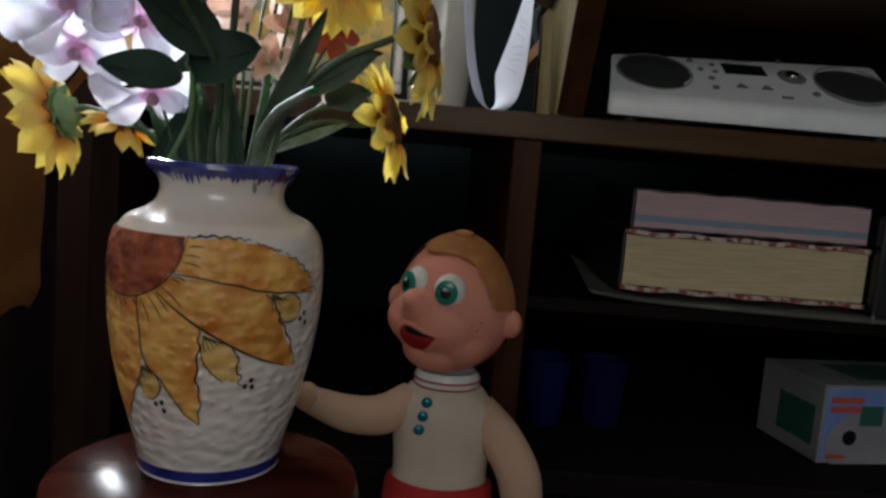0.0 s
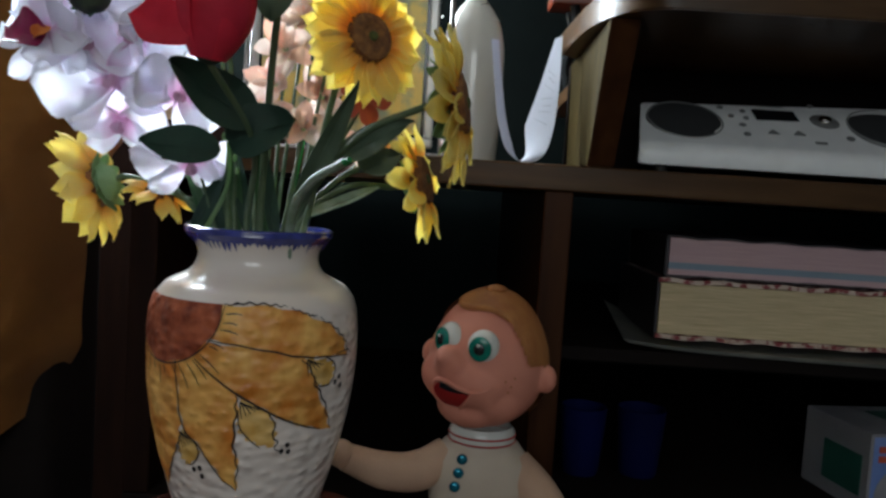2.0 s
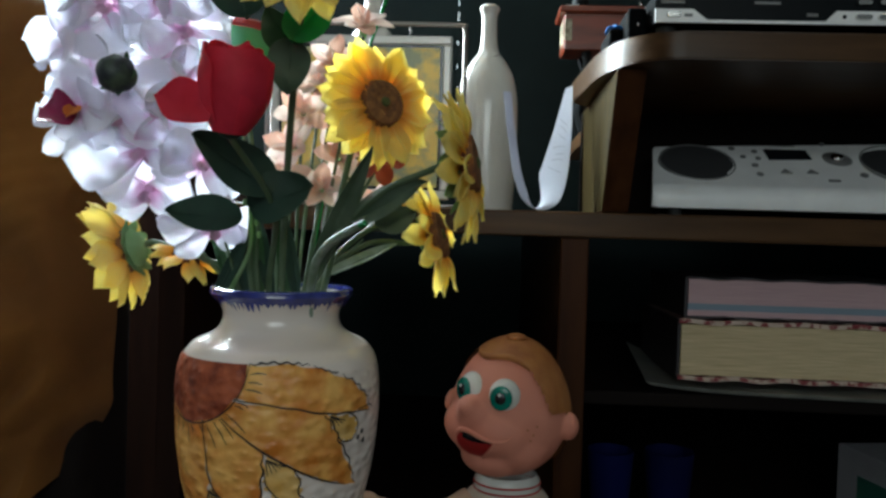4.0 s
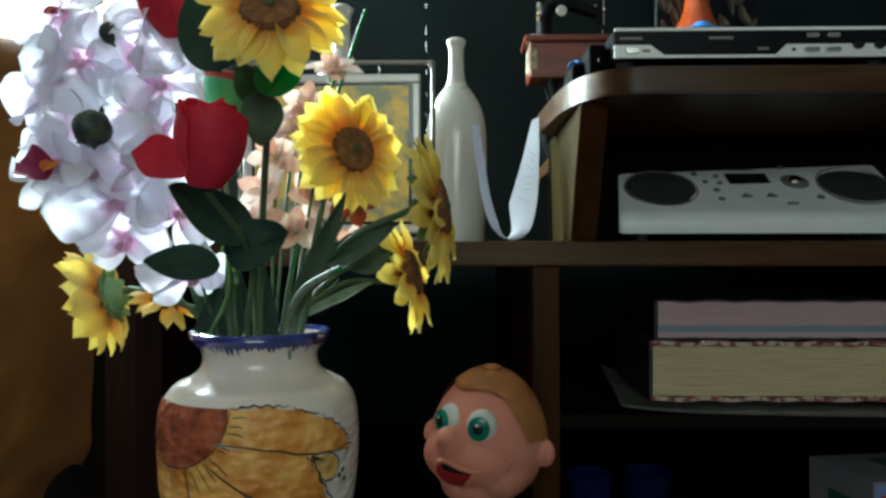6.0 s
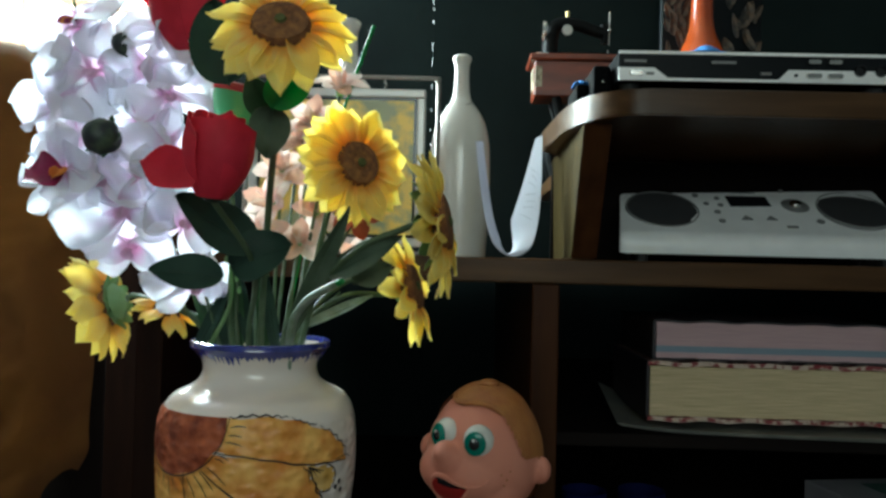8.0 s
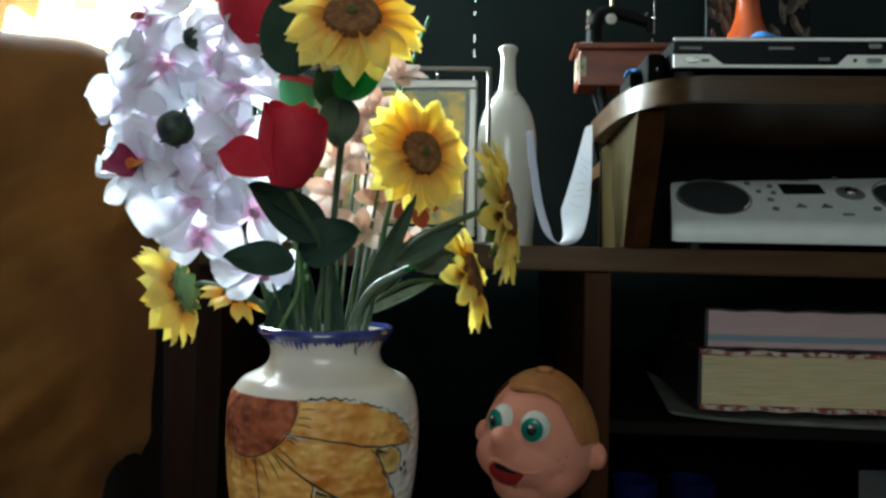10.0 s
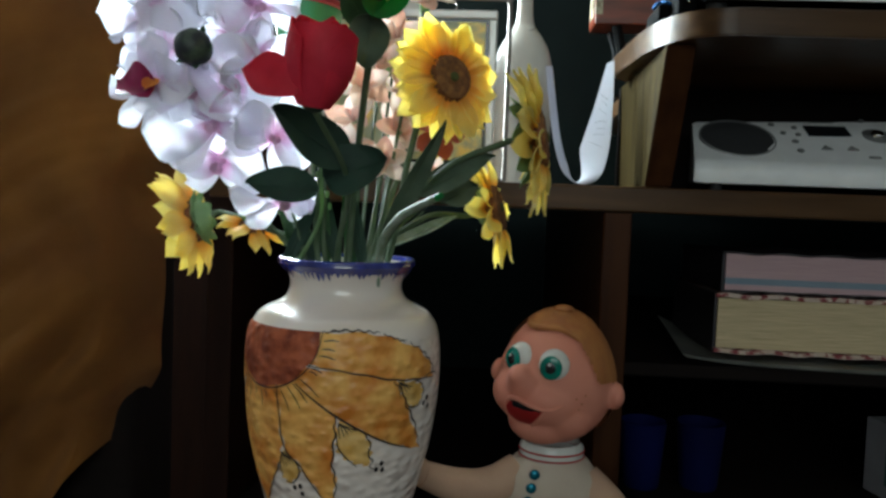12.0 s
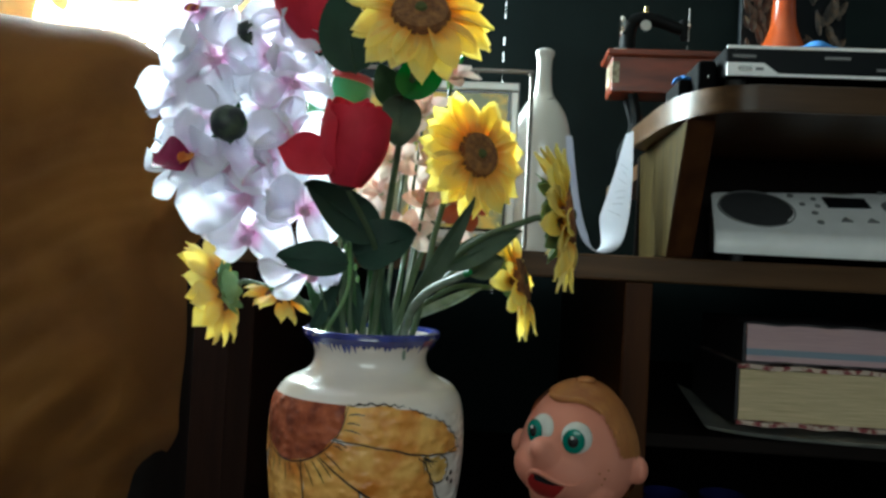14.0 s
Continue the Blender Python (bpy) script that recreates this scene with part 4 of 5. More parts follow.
def lily(owner, at, normal, size, seed):
    rnd = random.Random(seed)
    m = aim(at, normal, rnd.uniform(0, 3))
    cup = part("blossom", lathe([(0, -0.5 * size), (0.10 * size, -0.42 * size), (0.16 * size, -0.1 * size), (0.05 * size, 0.0)], 10), "sepal", owner, m=m)
    for k in range(6):
        mm = m @ Matrix.Rotation(k * math.pi / 3 + rnd.uniform(-0.2, 0.2), 4, "Z") @ Matrix.Translation((0.05 * size, 0, -0.1 * size)) @ Matrix.Rotation(-0.85 + rnd.uniform(-0.25, 0.3), 4, "Y")
        part("petal", petal(size, size * 0.60, 0.40, rnd.uniform(0.1, 0.5), 0.3, 0.4, 0.05, seed=seed * 9 + k), "cream_petal" if (k + seed) % 3 else "peach", cup, m=mm)
    for k in range(3):
        a = k * 2.1
        part("stamen", tube([m @ Vector((0, 0, 0)), m @ Vector((0.1 * size * math.cos(a), 0.1 * size * math.sin(a), 0.4 * size)), m @ Vector((0.25 * size * math.cos(a), 0.25 * size * math.sin(a), 0.75 * size))], (0.0008, 0.0006), 5, 6), "cream_petal", cup)


for k, (x, y, zz, nx, ny, nz, s) in enumerate((
    (-0.0905, 0.75, 1.3655, 0.1, -0.6, 0.8, 0.030), (-0.1167, 0.75, 1.3284, -0.2, -0.8, 0.5, 0.031), (-0.1306, 0.75, 1.3056, -0.3, -0.8, 0.4, 0.031), (-0.1473, 0.75, 1.280, 0.1, -0.9, 0.4, 0.032),
    (-0.1095, 0.76, 1.2815, 0.3, -0.85, 0.3, 0.032), (-0.1554, 0.75, 1.246, -0.2, -0.9, 0.3, 0.032), (-0.1101, 0.75, 1.2378, 0.2, -0.9, 0.3, 0.032), (-0.1558, 0.72, 1.2137, -0.1, -0.9, 0.2, 0.028),
    (-0.0921, 0.76, 1.2587, 0.3, -0.9, 0.1, 0.031), (-0.1231, 0.73, 1.2058, 0.1, -0.9, 0.2, 0.028), (-0.0783, 0.78, 1.3136, 0.2, -0.8, 0.4, 0.030), (-0.0720, 0.76, 1.1900, 0.2, -0.8, 0.2, 0.024))):
    t = thing("lily", (x, y, zz), "pale peach and cream cloth lily with a green stem", "artificial flower", "lilies in the vase")
    lily(t, (x, y, zz), (nx, ny, nz), s, 80 + k)
    part("stem", tube(stem_line((x, y, zz - 0.01), 0.15, 80 + k), (0.002, 0.0016), 6, 24), "stem", t)
red_l = thing("red_blossom", (-0.070, 0.74, 1.236), "small orange-red cloth blossom among green leaves", "artificial flower")
for k in range(5):
    part("petal", petal(0.024, 0.018, 0.4, 0.2, 0.3, seed=k), "box_red", red_l, m=aim((-0.070, 0.74, 1.236), (0.2, -0.9, 0.2), k * 1.26) @ Matrix.Translation((0.003, 0, 0)))
part("stem", tube(stem_line((-0.070, 0.742, 1.234), 0.1, 4), 0.0018, 6, 20), "stem", red_l)
twig = thing("flower_twig", (-0.105, 0.84, 1.37), "thin bare green twig standing up behind the flowers", "artificial flower")
part("stem", tube([(-0.150, 0.70, 1.03), (-0.135, 0.73, 1.12), (-0.125, 0.80, 1.25), (-0.092, 0.86, 1.400), (-0.0695, 0.85, 1.460)], (0.002, 0.0016, 0.0022), 8, 40), "leaf_bright", twig)
for k in range(5):
    p = Vector((-0.092, 0.86, 1.400)).lerp(Vector((-0.0695, 0.85, 1.460)), (k + 0.5) / 5)
    part("knot", add_ball(bmesh.new(), p, (0.0028, 0.0028, 0.0028), 8, 6), "leaf_bright", twig)
# thin grass-like stems and small buds filling the mouth
rnd = random.Random(12)
filler = thing("foliage_sprig", (-0.15, 0.68, 1.11), "sprig of thin green stalks and narrow leaves with yellow buds", "artificial flower")
for k in range(8):
    x1, z1 = -0.235 + 0.17 * rnd.random(), 1.155 + 0.08 * rnd.random()
    pts = stem_line((x1, 0.66 + 0.08 * rnd.random(), z1), 0.2, 200 + k)
    part("stalk", tube(pts, (0.0022, 0.0016, 0.0009), 6, 20), "stem" if k % 3 else "stem_grey", filler)
for k in range(7):
    x0 = -0.20 + 0.012 * k
    leaf(filler, (x0, 0.665 + 0.02 * rnd.random(), 1.105), (x0 - 0.03 + 0.06 * rnd.random(), 0.65 + 0.06 * rnd.random(), 1.165 + 0.04 * rnd.random()), (0.2, -0.9, 0.2), 0.008 + 0.005 * rnd.random(), "leaf_mid" if k % 2 else "leaf", 300 + k)
part("sprig", tube([(-0.185, 0.655, 1.110), (-0.163, 0.640, 1.150), (-0.160, 0.628, 1.185), (-0.158, 0.625, 1.20)], (0.002, 0.0012), 6, 16), "sepal", filler)
for p in ((-0.158, 0.624, 1.198), (-0.153, 0.624, 1.190), (-0.163, 0.626, 1.188), (-0.152, 0.628, 1.162), (-0.155, 0.63, 1.172)):
    part("small_bud", add_ball(bmesh.new(), p, (0.0018, 0.0018, 0.0032), 8, 6), "sepal", filler)

# ---- doll ----


def doll():
    """A vinyl and cloth doll: one mesh, coloured by zones."""
    bm = bmesh.new()
    mats = ["skin", "skin_arm", "hair", "shirt", "shorts", "eye_white", "eye_green", "black", "mouth", "button"]
    hx, hy, hz = 0.068, 0.885, 0.972
    turn = Matrix.Rotation(radians(-25), 3, "Z")
    tilt = turn @ Matrix.Rotation(radians(4), 3, "Y")

    def head(az, el, r=1.0):
        """A place on the head; az to the doll's left as seen from the front, el up (degrees)."""
        a, e = radians(az), radians(el)
        wide = 0.0650 + 0.0040 * math.cos(2 * (e + 0.5))
        d = Vector((math.sin(a) * math.cos(e) * wide, -math.cos(a) * math.cos(e) * 0.066, math.sin(e) * 0.078))
        return Vector((hx, hy, hz)) + tilt @ (d * r)

    def patch(az0, az1, el0, el1, r, mi, nu=24, nv=14, test=None):
        g = [[bm.verts.new(head(az0 + (az1 - az0) * i / nu, el0 + (el1 - el0) * j / nv, r)) for j in range(nv + 1)] for i in range(nu + 1)]
        for i in range(nu):
            for j in range(nv):
                a, e = az0 + (az1 - az0) * (i + 0.5) / nu, el0 + (el1 - el0) * (j + 0.5) / nv
                if test is None or test(a, e):
                    bm.faces.new((g[i][j], g[i + 1][j], g[i + 1][j + 1], g[i][j + 1])).material_index = mi

    patch(-180, 180, -90, 90, 1.0, 0, 48, 30)
    # moulded hair: swept fringe, sides down behind the ears
    def hairline(a):
        if a < -62:
            return 52 - 62 * min(1, (-62 - a) / 60)
        if a < 46:
            return 55 - 14 * ((a + 62) / 108) ** 1.4 - 5 * math.sin(radians((a + 62) * 3.2)) + 1.5 * math.sin(radians(a * 9))
        return 41 - 34 * min(1, (a - 46) / 16) - 50 * min(1, max(0, (a - 84) / 24))

    patch(-180, 180, -42, 89.5, 1.05, 2, 120, 60, lambda a, e: e > hairline(a))
    add_tube(bm, [head(a, hairline(a) + 1, 1.035) for a in (-60, -40, -20, 0, 20, 38, 46)], (0.0025, 0.0035, 0.0035, 0.0025), 8, 36, 2)
    add_ball(bm, head(20, 82, 1.05), (0.012, 0.009, 0.005), 12, 8, 2)
    # muzzle, nose, ears, jaw, blended into the head
    skin = bmesh.new()
    head_faces = [f for f in bm.faces if f.material_index == 0]
    lookup = {}
    for f in head_faces:
        vs = []
        for v in f.verts:
            key = tuple(round(c, 5) for c in v.co)
            if key not in lookup:
                lookup[key] = skin.verts.new(v.co)
            if lookup[key] not in vs:
                vs.append(lookup[key])
        if len(vs) > 2 and not skin.faces.get(vs):
            skin.faces.new(vs)
    bmesh.ops.delete(bm, geom=head_faces, context="FACES")
    add_ball(skin, head(-10, -20, 0.62), (0.053, 0.037, 0.035), 32, 20, 0, tilt)
    add_ball(skin, head(-15, 6, 1.07), (0.0140, 0.016, 0.0130), 20, 14, 0, tilt)
    add_ball(skin, head(-13, 0, 0.98), (0.0200, 0.016, 0.0180), 20, 14, 0, tilt)
    add_ball(skin, head(-8, -58, 0.76), (0.038, 0.034, 0.024), 18, 12, 0, tilt)
    add_ball(skin, head(48, -44, 0.62), (0.036, 0.036, 0.030), 18, 12, 0, tilt)
    add_ball(skin, head(24, -26, 0.70), (0.026, 0.026, 0.026), 18, 12, 0, tilt)
    for s in (1, -1):
        add_ball(skin, head(92 * s, -6, 1.05), (0.012, 0.010, 0.0165), 14, 10, 0)
        add_ball(skin, head(88 * s, -6, 1.12), (0.007, 0.006, 0.0105), 12, 8, 0)
    raw = bpy.data.meshes.new("head")
    skin.to_mesh(raw)
    skin.free()
    shell = bpy.data.objects.new("head", raw)
    scene.collection.objects.link(shell)
    blend = shell.modifiers.new("blend", "REMESH")
    blend.mode, blend.voxel_size = "VOXEL", 0.0022
    bpy.context.view_layer.update()
    solid = bpy.data.meshes.new_from_object(shell.evaluated_get(bpy.context.evaluated_depsgraph_get()))
    bpy.data.objects.remove(shell)
    skin = bmesh.new()
    skin.from_mesh(solid)
    for _ in range(7):
        bmesh.ops.smooth_vert(skin, verts=skin.verts[:], factor=0.5, use_axis_x=True, use_axis_y=True, use_axis_z=True)
    copied = {v: bm.verts.new(v.co) for v in skin.verts}
    for f in skin.faces:
        bm.faces.new([copied[v] for v in f.verts]).material_index = 0
    skin.free()
    # wide open mouth, drawn up to one side, with the tongue lying in it
    mc = head(-10, -20, 0.62)

    def muzzle(az, el, r=1.0):
        a, e = radians(az), radians(el - 5)
        return mc + tilt @ (r * Vector((0.053 * math.sin(a) * math.cos(e), -0.037 * math.cos(a) * math.cos(e), 0.035 * math.sin(e))))

    upper_lip = spline([(-27, -9, 0), (-20, 4, 0), (-8, 6, 0), (8, -1, 0), (25, -6, 0)], 24)
    lower_lip = spline([(-27, -9, 0), (-33, -46, 0), (-15, -78, 0), (11, -52, 0), (25, -6, 0)], 24)
    grid = [[bm.verts.new(muzzle(*(a.lerp(b, k / 10)).xy, 1.006 + 0.012 * math.sin(math.pi * k / 10))) for k in range(11)] for a, b in zip(upper_lip, lower_lip)]
    for i in range(24):
        for k in range(10):
            bm.faces.new((grid[i][k], grid[i + 1][k], grid[i + 1][k + 1], grid[i][k + 1])).material_index = 7 if k < 0.3 + 2.0 * i / 24 else 8
    add_tube(bm, [muzzle(*p.xy, 1.01) for p in upper_lip[::3]], (0.0016, 0.0026, 0.0028, 0.0024, 0.0016), 10, 26, 0)
    add_tube(bm, [muzzle(*p.xy, 1.0) for p in lower_lip[::3]], (0.0014, 0.0024, 0.0030, 0.0026, 0.0014), 10, 26, 0)
    add_tube(bm, [muzzle(*p, 1.0) for p in ((25, -5), (34, -4), (43, 2), (51, 11))], (0.0020, 0.0018, 0.0012, 0.0006), 8, 12, 0)
    # freckles on the cheek
    for a, e in ((40, -6), (46, -10), (49, -3), (44, -15), (36, -11)):
        add_ball(bm, head(a, e, 1.0), (0.0012, 0.0012, 0.0010), 8, 6, 2)
    # round eyes with green rings
    for a in (-26, 16):
        rot = tilt @ Matrix.Rotation(radians(a), 3, "Z")
        c = head(a, 20, 0.93)
        add_ball(bm, c, (0.0172, 0.0120, 0.0185), 22, 14, 5, rot)
        add_ball(bm, c + rot @ Vector((-0.0025, -0.0104, -0.0010)), (0.0122, 0.0028, 0.0134), 22, 12, 6, rot)
        add_ball(bm, c + rot @ Vector((-0.0030, -0.0122, -0.0010)), (0.0062, 0.0019, 0.0068), 18, 10, 7, rot)
        add_ball(bm, c + rot @ Vector((-0.0045, -0.0136, 0.0030)), (0.0018, 0.0010, 0.0018), 8, 6, 5, rot)
    # neck band, shirt, shorts, limbs
    bx, by = 0.068, 0.897
    add_lathe(bm, [(0.036, 0.872), (0.0385, 0.876), (0.038, 0.887), (0.034, 0.892)], 28, (bx, by, 0), 0.9, 5)
    for zz in (0.8755, 0.8825):
        add_lathe(bm, [(0.0378, zz - 0.0016), (0.0395, zz), (0.0378, zz + 0.0016)], 28, (bx, by, 0), 0.9, 4)
    add_lathe(bm, [(0.030, 0.878), (0.044, 0.871), (0.057, 0.854), (0.060, 0.825), (0.056, 0.790), (0.055, 0.768), (0.058, 0.752), (0.054, 0.745)], 36, (bx, by, 0), 0.78, 3)
    add_lathe(bm, [(0.054, 0.764), (0.063, 0.758), (0.066, 0.735), (0.062, 0.708), (0.030, 0.703), (0, 0.703)], 32, (bx, by, 0), 0.85, 4)
    add_tube(bm, [(0.106, 0.892, 0.850), (0.134, 0.878, 0.820), (0.158, 0.862, 0.780), (0.164, 0.845, 0.725), (0.160, 0.820, 0.712)], (0.021, 0.025, 0.025, 0.022, 0.016), 16, 24, 1)
    add_tube(bm, [(0.030, 0.892, 0.856), (-0.002, 0.880, 0.838), (-0.040, 0.862, 0.842), (-0.082, 0.840, 0.862)], (0.020, 0.023, 0.021, 0.015), 16, 24, 1)
    add_ball(bm, (-0.086, 0.838, 0.866), (0.015, 0.012, 0.016), 14, 10, 1)
    add_ball(bm, (0.160, 0.815, 0.714), (0.018, 0.016, 0.0125), 14, 10, 1)
    for s in (-1, 1):
        add_tube(bm, [(bx + 0.026 * s, by - 0.02, 0.732), (bx + 0.034 * s, by - 0.07, 0.724), (bx + 0.040 * s, by - 0.12, 0.722)], (0.026, 0.022, 0.018), 14, 14, 1)
    for k in range(3):
        add_ball(bm, (0.0460 - 0.0032 * k, 0.8515 + 0.0004 * k, 0.8640 - 0.0160 * k), (0.0062, 0.003, 0.0062), 12, 8, 9)
    # soft creases in the shirt
    for v in bm.verts:
        if v.link_faces and all(f.material_index == 3 for f in v.link_faces):
            v.co += Vector((0.0, -0.0015 * math.sin(v.co.z * 210 + v.co.x * 90), 0))
    me = to_mesh(bm, "doll")
    for one in mats:
        me.materials.append(M[one])
    ob = new("doll", me)
    return tagged(ob, "vinyl-headed cloth doll with ginger hair, white shirt and red shorts", "doll")


doll()

# ---- golden cloth over the armchair beside the cabinet ----


def ridge(u):
    return 1.440 + 0.066 * math.sin(math.pi / 2 * min(1, u / 0.26)) - 0.06 * max(0, 1 - u / 0.05) ** 2


def cloth_edge(zz):
    zz = max(zz, 0.80)
    rows = [(0.80, -0.515), (0.86, -0.505), (0.93, -0.475), (1.05, -0.466), (1.17, -0.474), (1.235, -0.440), (1.28, -0.447), (1.355, -0.480), (1.42, -0.505), (1.60, -0.525)]
    for (z0, x0), (z1, x1) in zip(rows, rows[1:]):
        if zz <= z1:
            k = (zz - z0) / (z1 - z0)
            k = k * k * (3 - 2 * k)
            return x0 + (x1 - x0) * k
    return rows[-1][1]


def drape(u, v):
    top_z = ridge(u)
    hem = max(0.46, 0.850 - 1.15 * u) + 0.012 * math.sin(14 * u)
    if v < 0.22:
        k = v / 0.22
        y, zz = 1.19, top_z - 0.24 + 0.10 * k
    elif v < 0.42:
        a = math.pi * (v - 0.22) / 0.20
        y, zz = 1.075 + 0.115 * math.cos(a), top_z - 0.14 + 0.14 * math.sin(a)
    else:
        k = (v - 0.42) / 0.58
        y, zz = 0.96 - 0.03 * math.sin(math.pi * k), top_z - 0.14 + (hem - top_z + 0.14) * k
    x = cloth_edge(zz) - 0.72 * u
    back = max(0, 1 - u / 0.07)
    y += 0.10 * back**2 * (1 if v > 0.32 else -1)
    front = min(1, max(0, (v - 0.42) / 0.30))
    fine = min(1, max(0, (v - 0.38) / 0.10))
    s = x * (0.7 + 0.9 * front) - zz
    w = x * 0.42 - zz + 0.012 * math.sin(9 * x + 5 * zz)
    y -= min(1, u / 0.08) * front * (0.017 * math.sin(19 * s + 1.7 * math.sin(7 * x)) + 0.009 * math.sin(43 * s + 5 * x + math.sin(17 * zz)))
    y -= min(1, u / 0.08) * fine * (0.0034 * math.sin(105 * w + 2.2 * math.sin(13 * x)) * (0.6 + 0.4 * math.sin(21 * x + 8 * zz)) + 0.0008 * math.sin(210 * w + 4 * math.sin(15 * zz + 6 * x)))
    zz += (1 - front) * 0.006 * math.sin(30 * x) * min(1, u / 0.1)
    return (x, y, zz)


chair = thing("armchair", (-0.85, 1.08, 0.0), "armchair covered with a creased golden-brown cloth", "armchair")
part("cloth", sheet(drape, 70, 170, 0.003), "cloth", chair, "creased golden-brown cloth hung over the back")
part("backrest", box((-1.18, 1.0, 0.42), (-0.492, 1.15, 1.25), 0.03, 3), "wood_dark", chair)
part("seat", box((-1.18, 0.50, 0.32), (-0.55, 1.165, 0.44), 0.03, 3), "wood_dark", chair)
for x in (-1.15, -0.59):
    for y in (0.54, 1.12):
        part("leg", box((x - 0.02, y - 0.02, 0.0), (x + 0.02, y + 0.02, 0.33), 0.004, 1), "wood_dark", chair)

# ---- on the main shelf ----


def shoulder_bottle(x, y, base, k, label):
    t = thing("ceramic_bottle", (x, y, base), label, "bottle", "ivory bottles on the shelf")
    rows = [(0, 0), (0.044, 0.0), (0.050, 0.004), (0.0530, 0.05), (0.0550, 0.12), (0.0555, 0.175), (0.0535, 0.215), (0.0455, 0.250), (0.0320, 0.275), (0.0195, 0.292), (0.0150, 0.310), (0.0135, 0.340), (0.0140, 0.358), (0.0172, 0.368), (0.0178, 0.373), (0.0150, 0.3755), (0.0110, 0.374), (0.0105, 0.33)]
    m = Matrix.Translation((x, y, base)) @ Matrix.Scale(k, 4)
    part("body", lathe(smooth_profile(rows), 48), "bottle", t, m=m)
    loop = [(0.0225 * math.cos(a) * (1 + 0.35 * (1 - math.cos(a)) / 2 * 0.9), 0.0225 * math.sin(a) * 1.25, 0.288 - 0.012 * (1 - math.cos(a))) for a in (2 * math.pi * q / 16 for q in range(17))]
    part("cord", tube(loop, 0.0008, 6, 40), "cord", t, "thin grey cord tied round the neck", m=m)


shoulder_bottle(0.031, 1.40, 1.201, 1.0, "tall ivory ceramic bottle with a thin cord round its neck")
shoulder_bottle(-0.186, 1.44, 1.201, 1.2, "taller ivory ceramic bottle behind the flowers")

pic = thing("picture_frame", (-0.139, 1.03, 1.2), "silver-white picture frame with a yellow floral print on a wire stand", "picture frame")
x0, x1, z0, z1, yf = -0.260, -0.017, 1.212, 1.429, 1.03
for lo, hi in (((x0, yf, z1 - 0.012), (x1, yf + 0.012, z1)), ((x0, yf, z0), (x1, yf + 0.012, z0 + 0.012)), ((x0, yf, z0 + 0.012), (x0 + 0.012, yf + 0.012, z1 - 0.012)), ((x1 - 0.012, yf, z0 + 0.012), (x1, yf + 0.012, z1 - 0.012))):
    part("frame", box(lo, hi, 0.0025), "frame_white", pic, smooth=False)
part("inner_edge", box((x0 + 0.012, yf + 0.004, z0 + 0.012), (x1 - 0.012, yf + 0.008, z1 - 0.012)), "black", pic, smooth=False)
print_ = part("print", box((x0 + 0.016, yf + 0.002, z0 + 0.016), (x1 - 0.016, yf + 0.0035, z1 - 0.016)), "picture", pic, "yellow and grey floral print", smooth=False)
part("stand", tube([(-0.271, 1.055, 1.203), (-0.271, 1.058, 1.40), (-0.271, 1.06, 1.438), (-0.2695, 1.06, 1.448), (-0.260, 1.06, 1.4515), (-0.14, 1.06, 1.452), (-0.012, 1.06, 1.4515), (-0.003, 1.06, 1.448), (-0.0005, 1.06, 1.438), (-0.0005, 1.058, 1.40), (-0.0005, 1.055, 1.203)], 0.0032, 8, 90), "steel", pic, "bent steel wire stand")
part("hook", tube([(-0.076, 1.06, 1.451), (-0.076, 1.054, 1.444), (-0.073, 1.045, 1.438), (-0.076, 1.040, 1.430)], 0.0012, 6, 14), "steel", pic)
part("foot_bar", tube([(-0.271, 1.0555, 1.2035), (-0.14, 1.045, 1.2035), (-0.0005, 1.0555, 1.2035)], 0.0028, 8, 20), "steel", pic)

PAPER = spline([(0.058, 1.275, 1.400), (0.067, 1.262, 1.33), (0.077, 1.247, 1.268), (0.092, 1.234, 1.224), (0.118, 1.225, 1.2062), (0.146, 1.232, 1.220), (0.159, 1.250, 1.268), (0.166, 1.268, 1.335), (0.170, 1.290, 1.414)], 48)


def strip(u, v):
    p = PAPER[round(u * 48)]
    w = Vector((0.014, 0.036, 0.006)).lerp(Vector((-0.036, 0.026, -0.012 * max(0, u - 0.8) / 0.2)), max(0, min(1, (u - 0.35) / 0.4)))
    taper = 1.25 - 0.95 * max(0, (u - 0.72) / 0.28) ** 1.3 if u > 0.55 else 1.0 + 0.25 * max(0, (u - 0.35) / 0.2)
    return p + w * (v - 0.1) * taper


sheet_ = thing("paper_strip", (0.115, 1.24, 1.2), "long white paper strip bent into a loop against the cabinet", "paper")
part("paper", sheet(strip, 48, 4, 0.0008), "paper", sheet_)
for k in range(7):
    u = 0.76 + 0.024 * k
    a, b = Vector(strip(u, 0.25)), Vector(strip(u + 0.01, 0.75 - 0.08 * (k % 3)))
    off = Vector((-0.0006, -0.0012, 0))
    part("writing_line", tube([a + off, (a + b) / 2 + off + Vector((0, 0, 0.0014 * (k % 2))), b + off], 0.00028, 5, 6), "print", sheet_)

